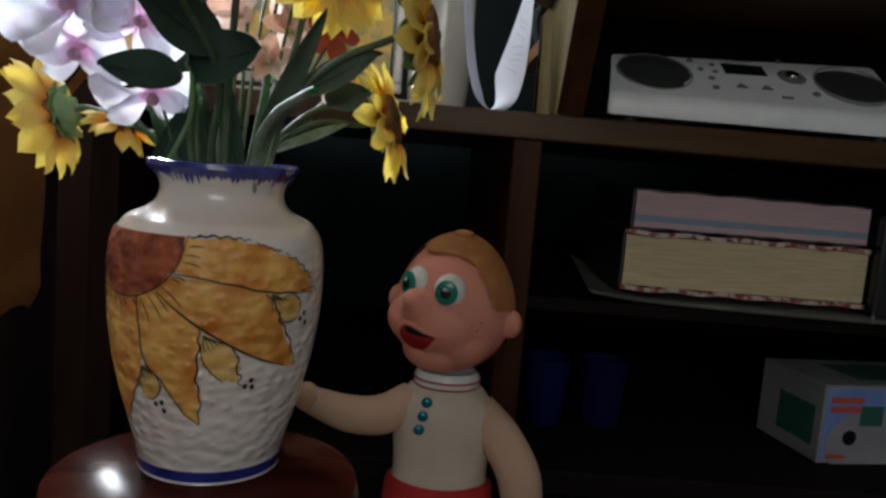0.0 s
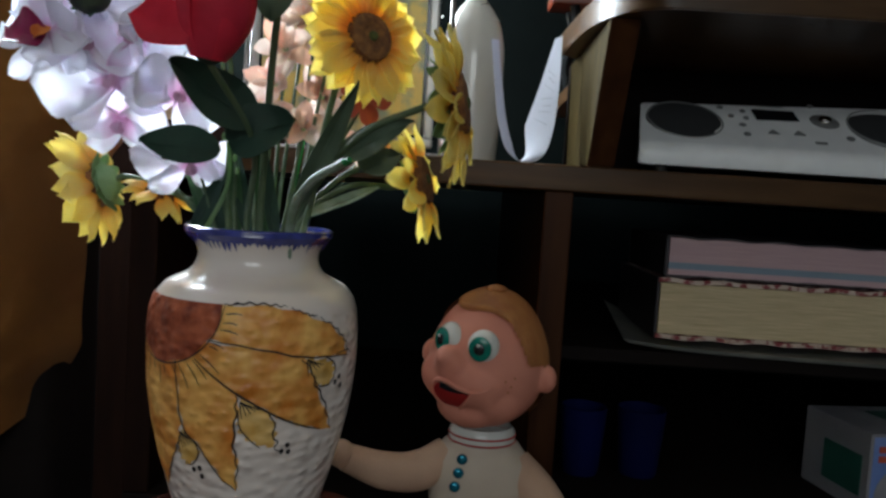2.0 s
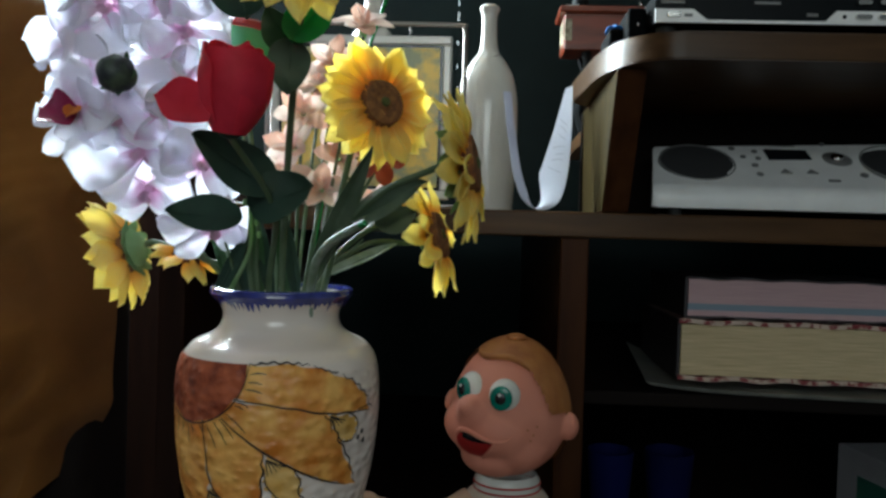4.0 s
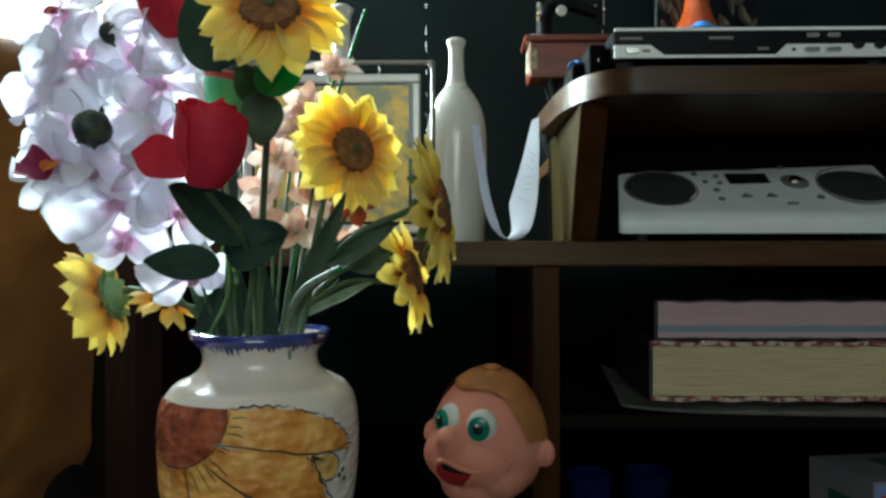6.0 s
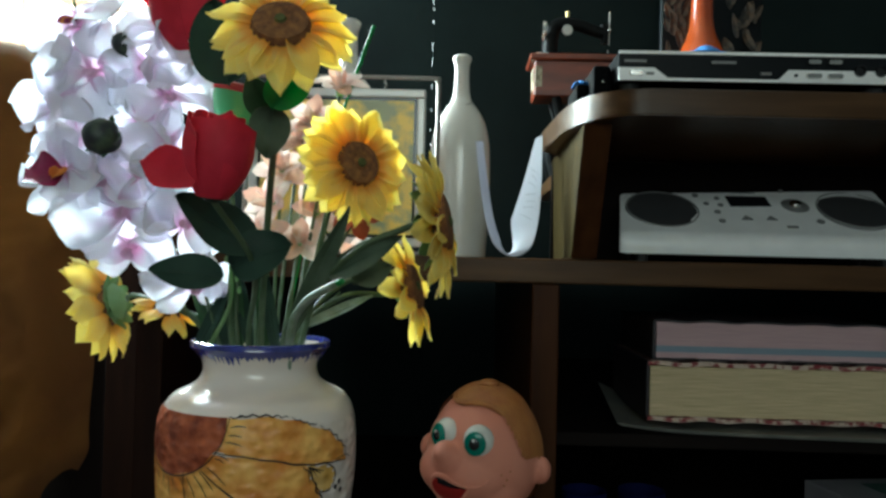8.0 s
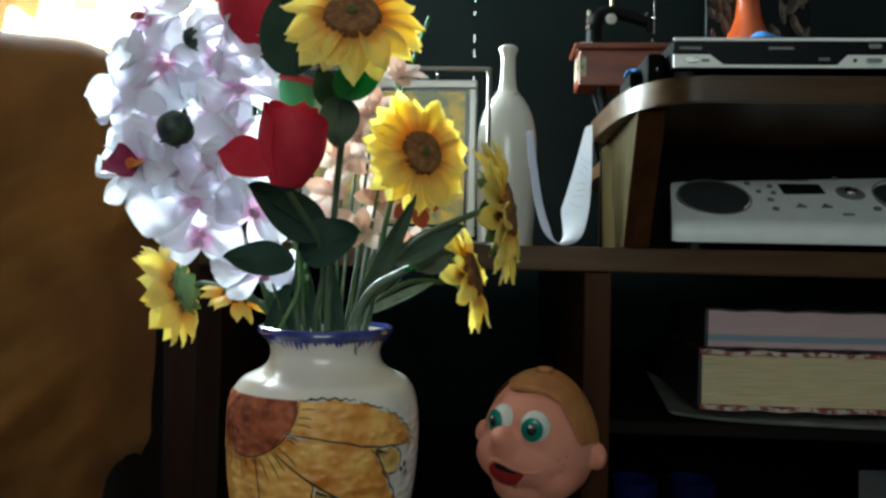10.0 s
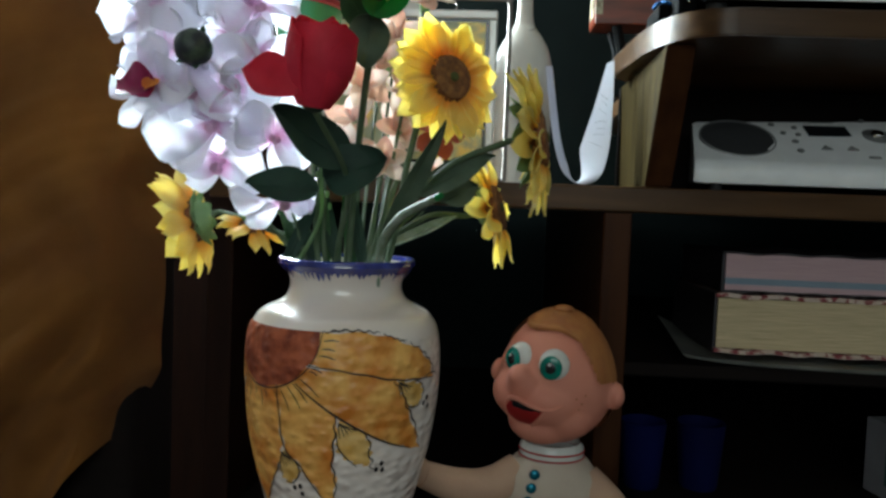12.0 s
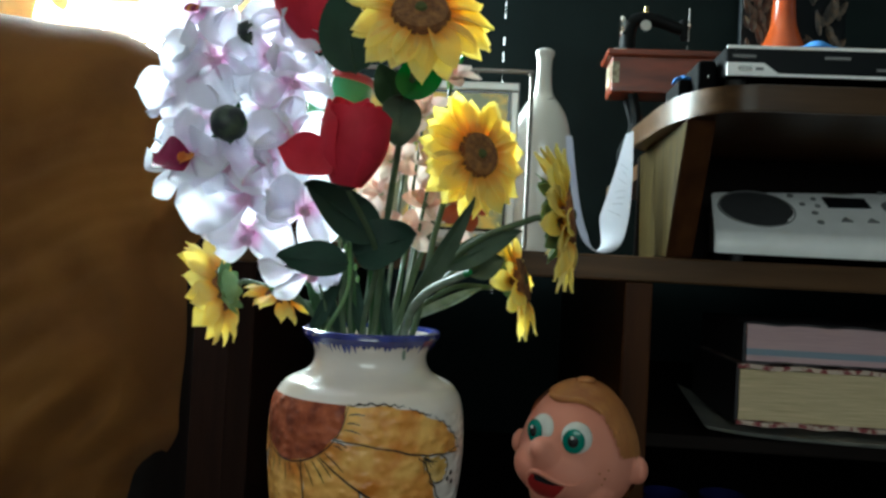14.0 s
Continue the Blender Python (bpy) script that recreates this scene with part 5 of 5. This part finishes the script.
bell = thing("cloth_bell", (-0.196, 0.70, 1.31), "green cloth bell with a red rolled edge on a wire stem", "artificial flower")
TP = Matrix.Translation((-0.1985, 0.712, 1.3020)) @ Matrix.Rotation(radians(6), 4, "Y")
part("body", lathe([(0, -0.004), (0.018, 0.0), (0.027, 0.012), (0.0300, 0.030), (0.0305, 0.048), (0.0290, 0.048), (0.0280, 0.030), (0.015, 0.004), (0, 0.002)], 40), "green_tin", bell, m=TP)
part("rim", lathe([(0.0300, 0.045), (0.0325, 0.047), (0.0325, 0.0515), (0.0300, 0.0535), (0.0285, 0.0515), (0.0285, 0.046)], 40), "red_tin", bell, "red rolled edge", m=TP)
part("stem", tube(stem_line((-0.1985, 0.712, 1.300), 0.1, 33), 0.0018, 6, 24), "stem", bell)

# ---- radio ----
radio = thing("radio", (0.46, 1.11, 1.2), "silver portable radio with two round speakers and a small display", "radio")
rb = bmesh.new()
sect = [(1.050, 1.211), (1.047, 1.226), (1.052, 1.238), (1.062, 1.2445), (1.160, 1.3045), (1.168, 1.301), (1.172, 1.214)]
rows = []
for x, ins in ((0.257, 0.006), (0.2615, 0.001), (0.268, 0.0), (0.655, 0.0), (0.6615, 0.001), (0.666, 0.006)):
    cy, cz = 1.11, 1.245
    rows.append([rb.verts.new((x + (0.022 * (y - 1.05) / 0.12 if x < 0.4 else -0.006 * (y - 1.05) / 0.12), y + (cy - y) * ins * 8, zz + (cz - zz) * ins * 8 + (0.030 * (x - 0.26) * (y - 1.062) / 0.098 if zz > 1.25 else 0))) for y, zz in sect])
for a, b in zip(rows, rows[1:]):
    for i in range(len(sect)):
        j = (i + 1) % len(sect)
        rb.faces.new((a[i], a[j], b[j], b[i]))
rb.faces.new(rows[0])
rb.faces.new(rows[-1][::-1])
ra = part("case", rb, "silver", radio)
SL = math.atan2(0.064, 0.098)


def on_radio(x, v):
    """A pose on the radio's sloping top; v from its front (0) to its back (1)."""
    return Matrix.Translation((x, 1.062 + 0.098 * v, 1.2462 + (0.060 + 0.030 * (x - 0.26)) * v)) @ Matrix.Rotation(SL, 4, "X")


for x in (0.330, 0.609):
    part("speaker", lathe([(0, 0.0015), (0.041, 0.0014), (0.0495, 0.0008), (0.0510, -0.003)], 48), "mesh_grey", radio, "round dark speaker mesh", m=on_radio(x, 0.52))
    part("speaker_ring", lathe([(0.0505, -0.003), (0.0505, 0.0016), (0.0525, 0.0018), (0.0535, -0.003)], 48), "silver_dark", radio, m=on_radio(x, 0.52))
part("display", box((-0.030, -0.016, -0.003), (0.030, 0.015, 0.0014), 0.0006, 1), "lcd", radio, "small dark display", m=on_radio(0.462, 0.72), smooth=False)
part("dial_ring", lathe([(0.0, 0.001), (0.019, 0.0012), (0.0205, 0.0)], 32), "silver_dark", radio, m=on_radio(0.527, 0.62))
part("dial", lathe([(0, 0.007), (0.007, 0.0065), (0.0085, 0.005), (0.009, 0.0)], 24), "chrome", radio, "bright round dial", m=on_radio(0.527, 0.62))
for x, v, r in ((0.388, 0.88, 0.0045), (0.398, 0.66, 0.004), (0.418, 0.80, 0.004), (0.418, 0.62, 0.004), (0.408, 0.44, 0.0048), (0.408, 0.22, 0.0048), (0.548, 0.24, 0.0055), (0.520, 0.98, 0.004)):
    part("button", lathe([(0, 0.0026), (r * 0.7, 0.0025), (r, 0.0018), (r, 0.0)], 14), "silver_dark", radio, m=on_radio(x, v))
for x in (0.445, 0.480):
    tri = bmesh.new()
    lo_ = [tri.verts.new((p[0], p[1], 0)) for p in ((-0.008, -0.005), (0.008, -0.005), (0.0, 0.006))]
    hi_ = [tri.verts.new((v.co.x, v.co.y, 0.002)) for v in lo_]
    tri.faces.new(hi_)
    for i in range(3):
        tri.faces.new((lo_[i], lo_[(i + 1) % 3], hi_[(i + 1) % 3], hi_[i]))
    part("button", tri, "silver_dark", radio, m=on_radio(x, 0.30), smooth=False)
part("button", box((-0.008, -0.0025, 0), (0.008, 0.0025, 0.002), 0.0008, 1), "silver_dark", radio, m=on_radio(0.503, 0.10), smooth=False)
part("lettering", box((-0.018, -0.0012, 0), (0.018, 0.0012, 0.0005)), "silver_dark", radio, m=on_radio(0.462, 0.95), smooth=False)
for x in (0.29, 0.63):
    for y in (1.066, 1.155):
        part("foot", lathe([(0, 0.0), (0.009, 0.0), (0.009, 0.013), (0, 0.0135)], 16, at=(x, y, 1.2008)), "rubber", radio)

# ---- books and what lies under them ----


def book(x0, x1, y0, y1, z0, z1, pages, cover, label, ct=0.004, layers=()):
    t = thing("book", ((x0 + x1) / 2, (y0 + y1) / 2, z0), label, "book", "books lying on the inner shelf")
    stack = layers or ((0, 1, pages),)
    for a, b, mat in stack:
        def place_z(k):
            return z0 + ct + (z1 - z0 - 2 * ct) * k
        bm = bmesh.new()
        n = 60
        v = []
        for i in range(n + 1):
            x = x0 + 0.004 + (x1 - x0 - 0.004) * i / n
            dy = 0.0010 * math.sin(i * 0.21) + 0.0006 * math.sin(i * 0.53)
            v.append([bm.verts.new((x, y0 + 0.004 + dy, place_z(a))), bm.verts.new((x, y0 + 0.004 + dy * 0.6, place_z(b))), bm.verts.new((x, y1, place_z(b))), bm.verts.new((x, y1, place_z(a)))])
        for p, q in zip(v, v[1:]):
            for i in range(4):
                bm.faces.new((p[i], p[(i + 1) % 4], q[(i + 1) % 4], q[i]))
        bm.faces.new(v[0])
        bm.faces.new(v[-1][::-1])
        part("page_block", bm, mat, t)
    part("spine", box((x0 - 0.001, y0 + 0.006, z0), (x0 + 0.0036, y1, z1), 0.001, 1), "dark_cover", t, smooth=False)
    for zz in (z0, z1 - ct):
        def cov(u, v, zz=zz):
            return (x0 + (x1 - x0) * u, y0 + (y1 - y0) * v + (0.0025 * math.sin(37 * u + zz * 90) if v < 0.1 else 0), zz + ct / 2 + 0.0011 * math.sin(29 * u + zz * 300) * (1 - v))
        part("cover", sheet(cov, 50, 6, ct * 0.75), cover, t, smooth=False)
    return t


book(0.313, 0.668, 1.108, 1.36, 0.9685, 1.0565, "pages", "cover", "very thick book with yellowed pages and a mottled red cover", 0.008)
book(0.322, 0.665, 1.112, 1.35, 1.058, 1.1155, "pages_pink", "dark_cover", "thick directory with pink and blue tinted page edges", 0.0025, ((0.0, 0.16, "pages_pink"), (0.16, 0.34, "pages_blue"), (0.34, 1.0, "pages_pink")))
part_dark = thing("black_case", (0.69, 1.2, 0.97), "black case standing upright beside the books", "case")
part("case_body", box((0.672, 1.09, 0.953), (0.705, 1.30, 1.105), 0.005, 2), "black", part_dark, smooth=False)


def curled(u, v):
    x, y = 0.268 + 0.50 * u, 1.062 + 0.27 * v
    return (x + 0.02 * v * (1 - u), y + 0.04 * (1 - u) ** 2, 0.9600 + 0.020 * max(0, 1 - u / 0.22) ** 2 * (0.3 + v))


mag = thing("magazine", (0.5, 1.2, 0.955), "glossy magazine with a curled corner under the books", "magazine")
for k in range(3):
    part("leaf_of_paper", sheet(lambda u, v, k=k: Vector(curled(u, v)) + Vector((0.004 * k, 0.005 * k, -0.0026 * k)), 30, 8, 0.0012), "magazine", mag, smooth=False)

# printed carton on the bottom board
carton = thing("carton", (0.72, 1.2, 0.737), "white printed carton with green and blue pictures", "carton")
CM = Matrix.Translation((0.628, 1.10, 0.7365)) @ Matrix.Rotation(radians(10), 4, "Z")
part("box_body", box((0, 0, 0), (0.30, 0.150, 0.118), 0.0015, 1), "box_white", carton, m=CM, smooth=False)
part("picture_panel", box((0.004, -0.0008, 0.004), (0.296, 0.0, 0.114)), "box_blue", carton, m=CM, smooth=False)
part("picture_disc", lathe([(0, 0.0014), (0.075, 0.0014), (0.075, 0)], 40), "box_white", carton, m=CM @ Matrix.Translation((0.085, -0.0004, 0.028)) @ Matrix.Rotation(radians(90), 4, "X") @ Matrix.Diagonal((1, 0.72, 1, 1)))
part("lens_print", lathe([(0, 0.0014), (0.0115, 0.0014), (0.0115, 0)], 24), "black", carton, m=CM @ Matrix.Translation((0.048, -0.0016, 0.040)) @ Matrix.Rotation(radians(90), 4, "X"))
for zz in (0.092, 0.078):
    part("title_bar", box((0.012, -0.0024, zz), (0.065, -0.0004, zz + 0.009)), "box_red", carton, m=CM, smooth=False)
part("product_print", box((0.062, -0.0026, 0.058), (0.10, -0.0004, 0.088)), "box_green", carton, m=CM, smooth=False)
part("text_bar", box((0.012, -0.0024, 0.008), (0.045, -0.0004, 0.014)), "box_red", carton, m=CM, smooth=False)
part("side_print", box((-0.0012, 0.015, 0.022), (0.0, 0.10, 0.082), 0.0005, 1), "box_green", carton, m=CM, smooth=False)
part("top_print", box((0.08, 0.03, 0.118), (0.20, 0.12, 0.1188)), "box_green", carton, m=CM, smooth=False)

for x, y, k in ((0.238, 1.20, 1.0), (0.330, 1.21, 1.05)):
    t = thing("tumbler", (x, y, 0.737), "deep blue plastic tumbler in the dark compartment", "tumbler", "blue tumblers")
    part("cup", lathe([(0, 0.0), (0.026 * k, 0.0), (0.028 * k, 0.004), (0.036 * k, 0.105), (0.034 * k, 0.105), (0.026 * k, 0.006), (0, 0.006)], 32, at=(x, y, 0.7365)), "blue_deep", t)


def bundle(u, v):
    a, e = 2 * math.pi * u, math.pi * (v - 0.5)
    r = 1 + 0.10 * math.sin(5 * a + 4 * e) + 0.06 * math.sin(11 * a - 3 * e)
    return (-0.290 + 0.062 * r * math.cos(a) * math.cos(e), 1.12 + 0.06 * r * math.sin(a) * math.cos(e), 0.737 + max(0.001, 0.105 + 0.105 * r * math.sin(e)))


gb = thing("cloth_bundle", (-0.290, 1.12, 0.737), "crumpled grey-green cloth bundle behind the vase", "cloth")
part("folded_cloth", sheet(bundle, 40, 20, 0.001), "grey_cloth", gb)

# ---- on the top board ----
dvd = thing("disc_player", (0.38, 1.0, 1.398), "slim silver and black disc player with round sockets", "disc player")
DX0, DX1, DY, DZ0, DZ1 = 0.217, 0.543, 0.886, 1.4115, 1.4465
part("case", box((DX0, DY + 0.004, DZ0), (DX1, DY + 0.23, DZ1), 0.0015, 1), "matt_black", dvd, smooth=False)
part("fascia", box((DX0, DY, DZ0), (DX1, DY + 0.0035, DZ1), 0.001, 1), "black_panel", dvd, "glossy black fascia", smooth=False)
part("top_strip", box((DX0, DY - 0.001, DZ1 - 0.0035), (DX1, DY + 0.003, DZ1 + 0.0003), 0.0005, 1), "silver", dvd, smooth=False)


def fascia_plate(points):
    bm = bmesh.new()
    f = [bm.verts.new((x, DY - 0.0022, zz)) for x, zz in points]
    b = [bm.verts.new((x, DY + 0.001, zz)) for x, zz in points]
    bm.faces.new(f)
    for i in range(len(points)):
        j = (i + 1) % len(points)
        bm.faces.new((f[i], f[j], b[j], b[i]))
    return bm


part("silver_plate", fascia_plate([(DX0, DZ0), (0.2745, DZ0), (0.2745, DZ0 + 0.0032), (0.2585, DZ0 + 0.0150), (DX0, DZ0 + 0.0150)]), "silver", dvd, smooth=False)
part("silver_plate", fascia_plate([(0.4035, DZ0), (DX1, DZ0), (DX1, DZ0 + 0.0150), (0.4155, DZ0 + 0.0150), (0.4035, DZ0 + 0.0032)]), "silver", dvd, smooth=False)
part("silver_strip", box((0.2745, DY - 0.002, DZ0), (0.4035, DY + 0.001, DZ0 + 0.0032)), "silver", dvd, smooth=False)


def pill(w, h):
    bm = bmesh.new()
    pts = []
    for k in range(16):
        a = 2 * math.pi * k / 16
        pts.append((math.copysign(w / 2 - h / 2, math.cos(a)) + h / 2 * math.cos(a), h / 2 * math.sin(a)))
    f = [bm.verts.new((x * 0.9, -0.003, zz * 0.85)) for x, zz in pts]
    b = [bm.verts.new((x, 0, zz)) for x, zz in pts]
    bm.faces.new(f)
    for i in range(16):
        bm.faces.new((f[i], f[(i + 1) % 16], b[(i + 1) % 16], b[i]))
    return bm


for x, zz, w in ((0.2375, DZ0 + 0.0082, 0.017), (0.4445, DZ0 + 0.0082, 0.019), (0.4690, DZ0 + 0.0082, 0.019), (0.4445, DZ0 + 0.0245, 0.017), (0.4685, DZ0 + 0.0245, 0.017)):
    part("button", pill(w, 0.0066), "chrome", dvd, m=Matrix.Translation((x, DY - 0.0022, zz)), smooth=False)
for x in (0.4975, 0.5220):
    part("socket", lathe([(0, 0.001), (0.0045, 0.001), (0.005, 0.004), (0.0065, 0.004), (0.007, 0.0)], 20), "black", dvd, m=Matrix.Translation((x, DY - 0.0022, DZ0 + 0.0150)) @ Matrix.Rotation(radians(90), 4, "X"))
part("small_socket", lathe([(0, 0.0012), (0.0022, 0.0012), (0.0022, 0)], 14), "black", dvd, m=Matrix.Translation((0.4235, DY - 0.0022, DZ0 + 0.0085)) @ Matrix.Rotation(radians(90), 4, "X"))
for x, zz, w, mat in ((0.236, DZ1 - 0.0125, 0.026, "silver_dark"), (0.3400, DZ1 - 0.0125, 0.028, "silver_dark"), (0.389, DZ0 + 0.010, 0.012, "silver_dark"), (0.2535, DZ0 + 0.008, 0.009, "silver_dark")):
    part("lettering", box((x - w / 2, DY - 0.0028, zz - 0.0016), (x + w / 2, DY + 0.001, zz + 0.0016)), mat, dvd, smooth=False)
for x in (0.235, 0.525):
    for y in (0.91, 1.09):
        part("foot", lathe([(0, 0.0), (0.011, 0.0), (0.012, 0.0125), (0, 0.013)], 16, at=(x, y, 1.3986)), "rubber", dvd)
part("cable", tube([(0.543, 0.889, 1.4225), (0.565, 0.890, 1.4215), (0.60, 0.90, 1.412), (0.66, 0.93, 1.402)], 0.0016, 6, 16), "paper", dvd, "thin white cable")


def rag(cx, cy, cz, rx, ry, h, seed):
    def place(u, v):
        x, y = u * 2 - 1, v * 2 - 1
        d = max(0, 1 - (x * x + y * y) * 0.75)
        return (cx + rx * x, cy + ry * y, cz + h * d * (0.8 + 0.3 * math.sin(5 * x + seed)) + 0.001 + 0.0015 * math.sin(9 * y + seed + 6 * x))

    return sheet(place, 20, 14, 0.0015)


c1 = thing("cleaning_cloth", (0.325, 0.95, 1.447), "small sky-blue cloth crumpled on the disc player", "cloth", "blue cloths")
part("cloth", rag(0.325, 0.925, 1.4472, 0.030, 0.03, 0.014, 1), "blue_cloth", c1)
adapter = thing("adapter", (0.205, 0.95, 1.398), "small black adapter beside the disc player", "adapter")
part("housing", box((0.192, 0.915, 1.3986), (0.2145, 1.03, 1.437), 0.005, 2), "matt_black", adapter, smooth=False)
part("plug", box((0.176, 0.945, 1.3986), (0.1915, 1.02, 1.4205), 0.004, 2), "matt_black", adapter, smooth=False)
part("pin", add_ball(bmesh.new(), (0.204, 0.914, 1.416), (0.002, 0.003, 0.003), 8, 6), "chrome", adapter)
c2 = thing("cleaning_cloth", (0.195, 1.0, 1.398), "scrap of sky-blue cloth on the cabinet top", "cloth", "blue cloths")
part("cloth", rag(0.185, 0.965, 1.4216, 0.010, 0.014, 0.004, 2), "blue_cloth", c2)
c2.matrix_basis = Matrix.Translation((0.195, 1.0, 1.398))

# miniature treadle sewing machine
sew = thing("sewing_machine_model", (0.245, 1.44, 1.398), "miniature black sewing machine on a red wooden cabinet with iron legs", "ornament")
SY = 1.46
part("cabinet_box", box((0.170, SY - 0.01, 1.518), (0.362, SY + 0.07, 1.586), 0.002, 1), "redwood", sew, smooth=False)
part("cabinet_top", box((0.160, SY - 0.018, 1.586), (0.370, SY + 0.08, 1.598), 0.003, 2), "redwood", sew, smooth=False)
part("side_plate", box((0.1685, SY + 0.008, 1.533), (0.1702, SY + 0.052, 1.576), 0.0004, 1), "pale_plate", sew, "pale worn plate on the side", smooth=False)
part("front_plate", box((0.1705, SY - 0.0112, 1.535), (0.184, SY - 0.0095, 1.575), 0.0004, 1), "pale_plate", sew, smooth=False)
for x in (0.212, 0.345):
    part("iron_leg", tube([(x, SY, 1.518), (x + 0.012, SY + 0.01, 1.46), (x - 0.008, SY + 0.01, 1.41), (x, SY, 1.3645)], 0.009, 8, 16), "iron", sew)
    part("iron_leg", tube([(x, SY + 0.06, 1.518), (x + 0.012, SY + 0.05, 1.46), (x - 0.008, SY + 0.05, 1.41), (x, SY + 0.06, 1.3645)], 0.009, 8, 16), "iron", sew)
part("treadle", box((0.212, SY + 0.004, 1.386), (0.345, SY + 0.056, 1.392), 0.001, 1), "iron", sew, smooth=False)
part("bed", box((0.178, SY + 0.006, 1.598), (0.318, SY + 0.050, 1.607), 0.003, 2), "iron", sew, smooth=False)
part("arm", tube([(0.202, SY + 0.028, 1.606), (0.203, SY + 0.028, 1.640), (0.215, SY + 0.028, 1.665), (0.250, SY + 0.028, 1.668), (0.290, SY + 0.028, 1.655), (0.306, SY + 0.028, 1.650)], (0.016, 0.014, 0.013, 0.011, 0.011), 14, 30), "iron", sew)
part("head", tube([(0.308, SY + 0.028, 1.668), (0.309, SY + 0.028, 1.650), (0.309, SY + 0.028, 1.630)], (0.009, 0.010, 0.007), 12, 8), "iron", sew)
part("needle_bar", tube([(0.316, SY + 0.02, 1.690), (0.316, SY + 0.02, 1.660), (0.316, SY + 0.02, 1.625)], 0.0014, 6, 8), "chrome", sew)
part("presser_knob", add_ball(bmesh.new(), (0.316, SY + 0.018, 1.655), (0.004, 0.004, 0.004), 10, 8), "chrome", sew)
part("presser_foot", lathe([(0, 0.016), (0.0018, 0.015), (0.002, 0.004), (0.006, 0.0), (0, 0.0)], 12, at=(0.312, SY + 0.012, 1.5985)), "chrome", sew)
part("disc_plate", lathe([(0, 0.0015), (0.0095, 0.0015), (0.0105, 0.0)], 24), "eye_white", sew, "round pale disc", m=Matrix.Translation((0.2335, SY + 0.012, 1.652)) @ Matrix.Rotation(radians(90), 4, "X"))
part("spool_pin", lathe([(0, 0.0), (0.004, 0.0), (0.004, 0.018), (0, 0.0185)], 12, at=(0.236, SY + 0.03, 1.676)), "brass", sew)
part("balance_wheel", lathe([(0.015, -0.003), (0.021, -0.004), (0.023, 0.0), (0.021, 0.004), (0.015, 0.003)], 24), "chrome", sew, m=Matrix.Translation((0.190, SY + 0.028, 1.655)) @ Matrix.Rotation(radians(90), 4, "Y"))
part("slide_plate", box((0.172, SY - 0.012, 1.5985), (0.196, SY + 0.004, 1.6005)), "chrome", sew, smooth=False)

ov = thing("orange_vase", (0.487, 1.38, 1.398), "glossy orange ceramic vase with a slim flared neck", "vase")
part("body", lathe(smooth_profile([(0, -0.0575), (0.046, -0.0575), (0.056, -0.02), (0.060, 0.07), (0.054, 0.13), (0.040, 0.185), (0.027, 0.215), (0.0205, 0.245), (0.019, 0.30), (0.021, 0.36), (0.030, 0.40), (0.027, 0.40), (0.017, 0.35)]), 40, at=(0.464, 1.38, 1.3985)), "orange", ov)
art = thing("art_panel", (0.498, 1.46, 1.398), "dark panel with brown and tan leaf shapes behind the orange vase", "art panel")
part("board", box((0.411, 1.46, 1.3460), (0.603, 1.474, 1.80), 0.002, 1), "black_panel", art, smooth=False)
rnd = random.Random(21)
for k in range(90):
    side = -1 if k % 2 else 1
    x = 0.507 + side * rnd.uniform(0.025, 0.085)
    zz = rnd.uniform(1.50, 1.78)
    m = Matrix.Translation((x, 1.4585 - 0.0004 * (k % 5), zz)) @ Matrix.Rotation(radians(90), 4, "X") @ Matrix.Rotation(radians(90 + rnd.uniform(-35, 35)), 4, "Z")
    part("leaf_shape", leaf_blade(rnd.uniform(0.025, 0.05), rnd.uniform(0.010, 0.018), 0, k), "art", art, m=m)


def push_back(ob, k):
    """Moves a thing away from the room by the factor k, grown alike."""
    c = Matrix.Translation((0.033, -0.018, 1.185))
    ob.matrix_basis = c @ Matrix.Scale(k, 4) @ c.inverted() @ ob.matrix_basis


push_back(sheet_, 0.88)
push_back(sew, 1.196)
push_back(art, 1.33)
push_back(ov, 1.37)
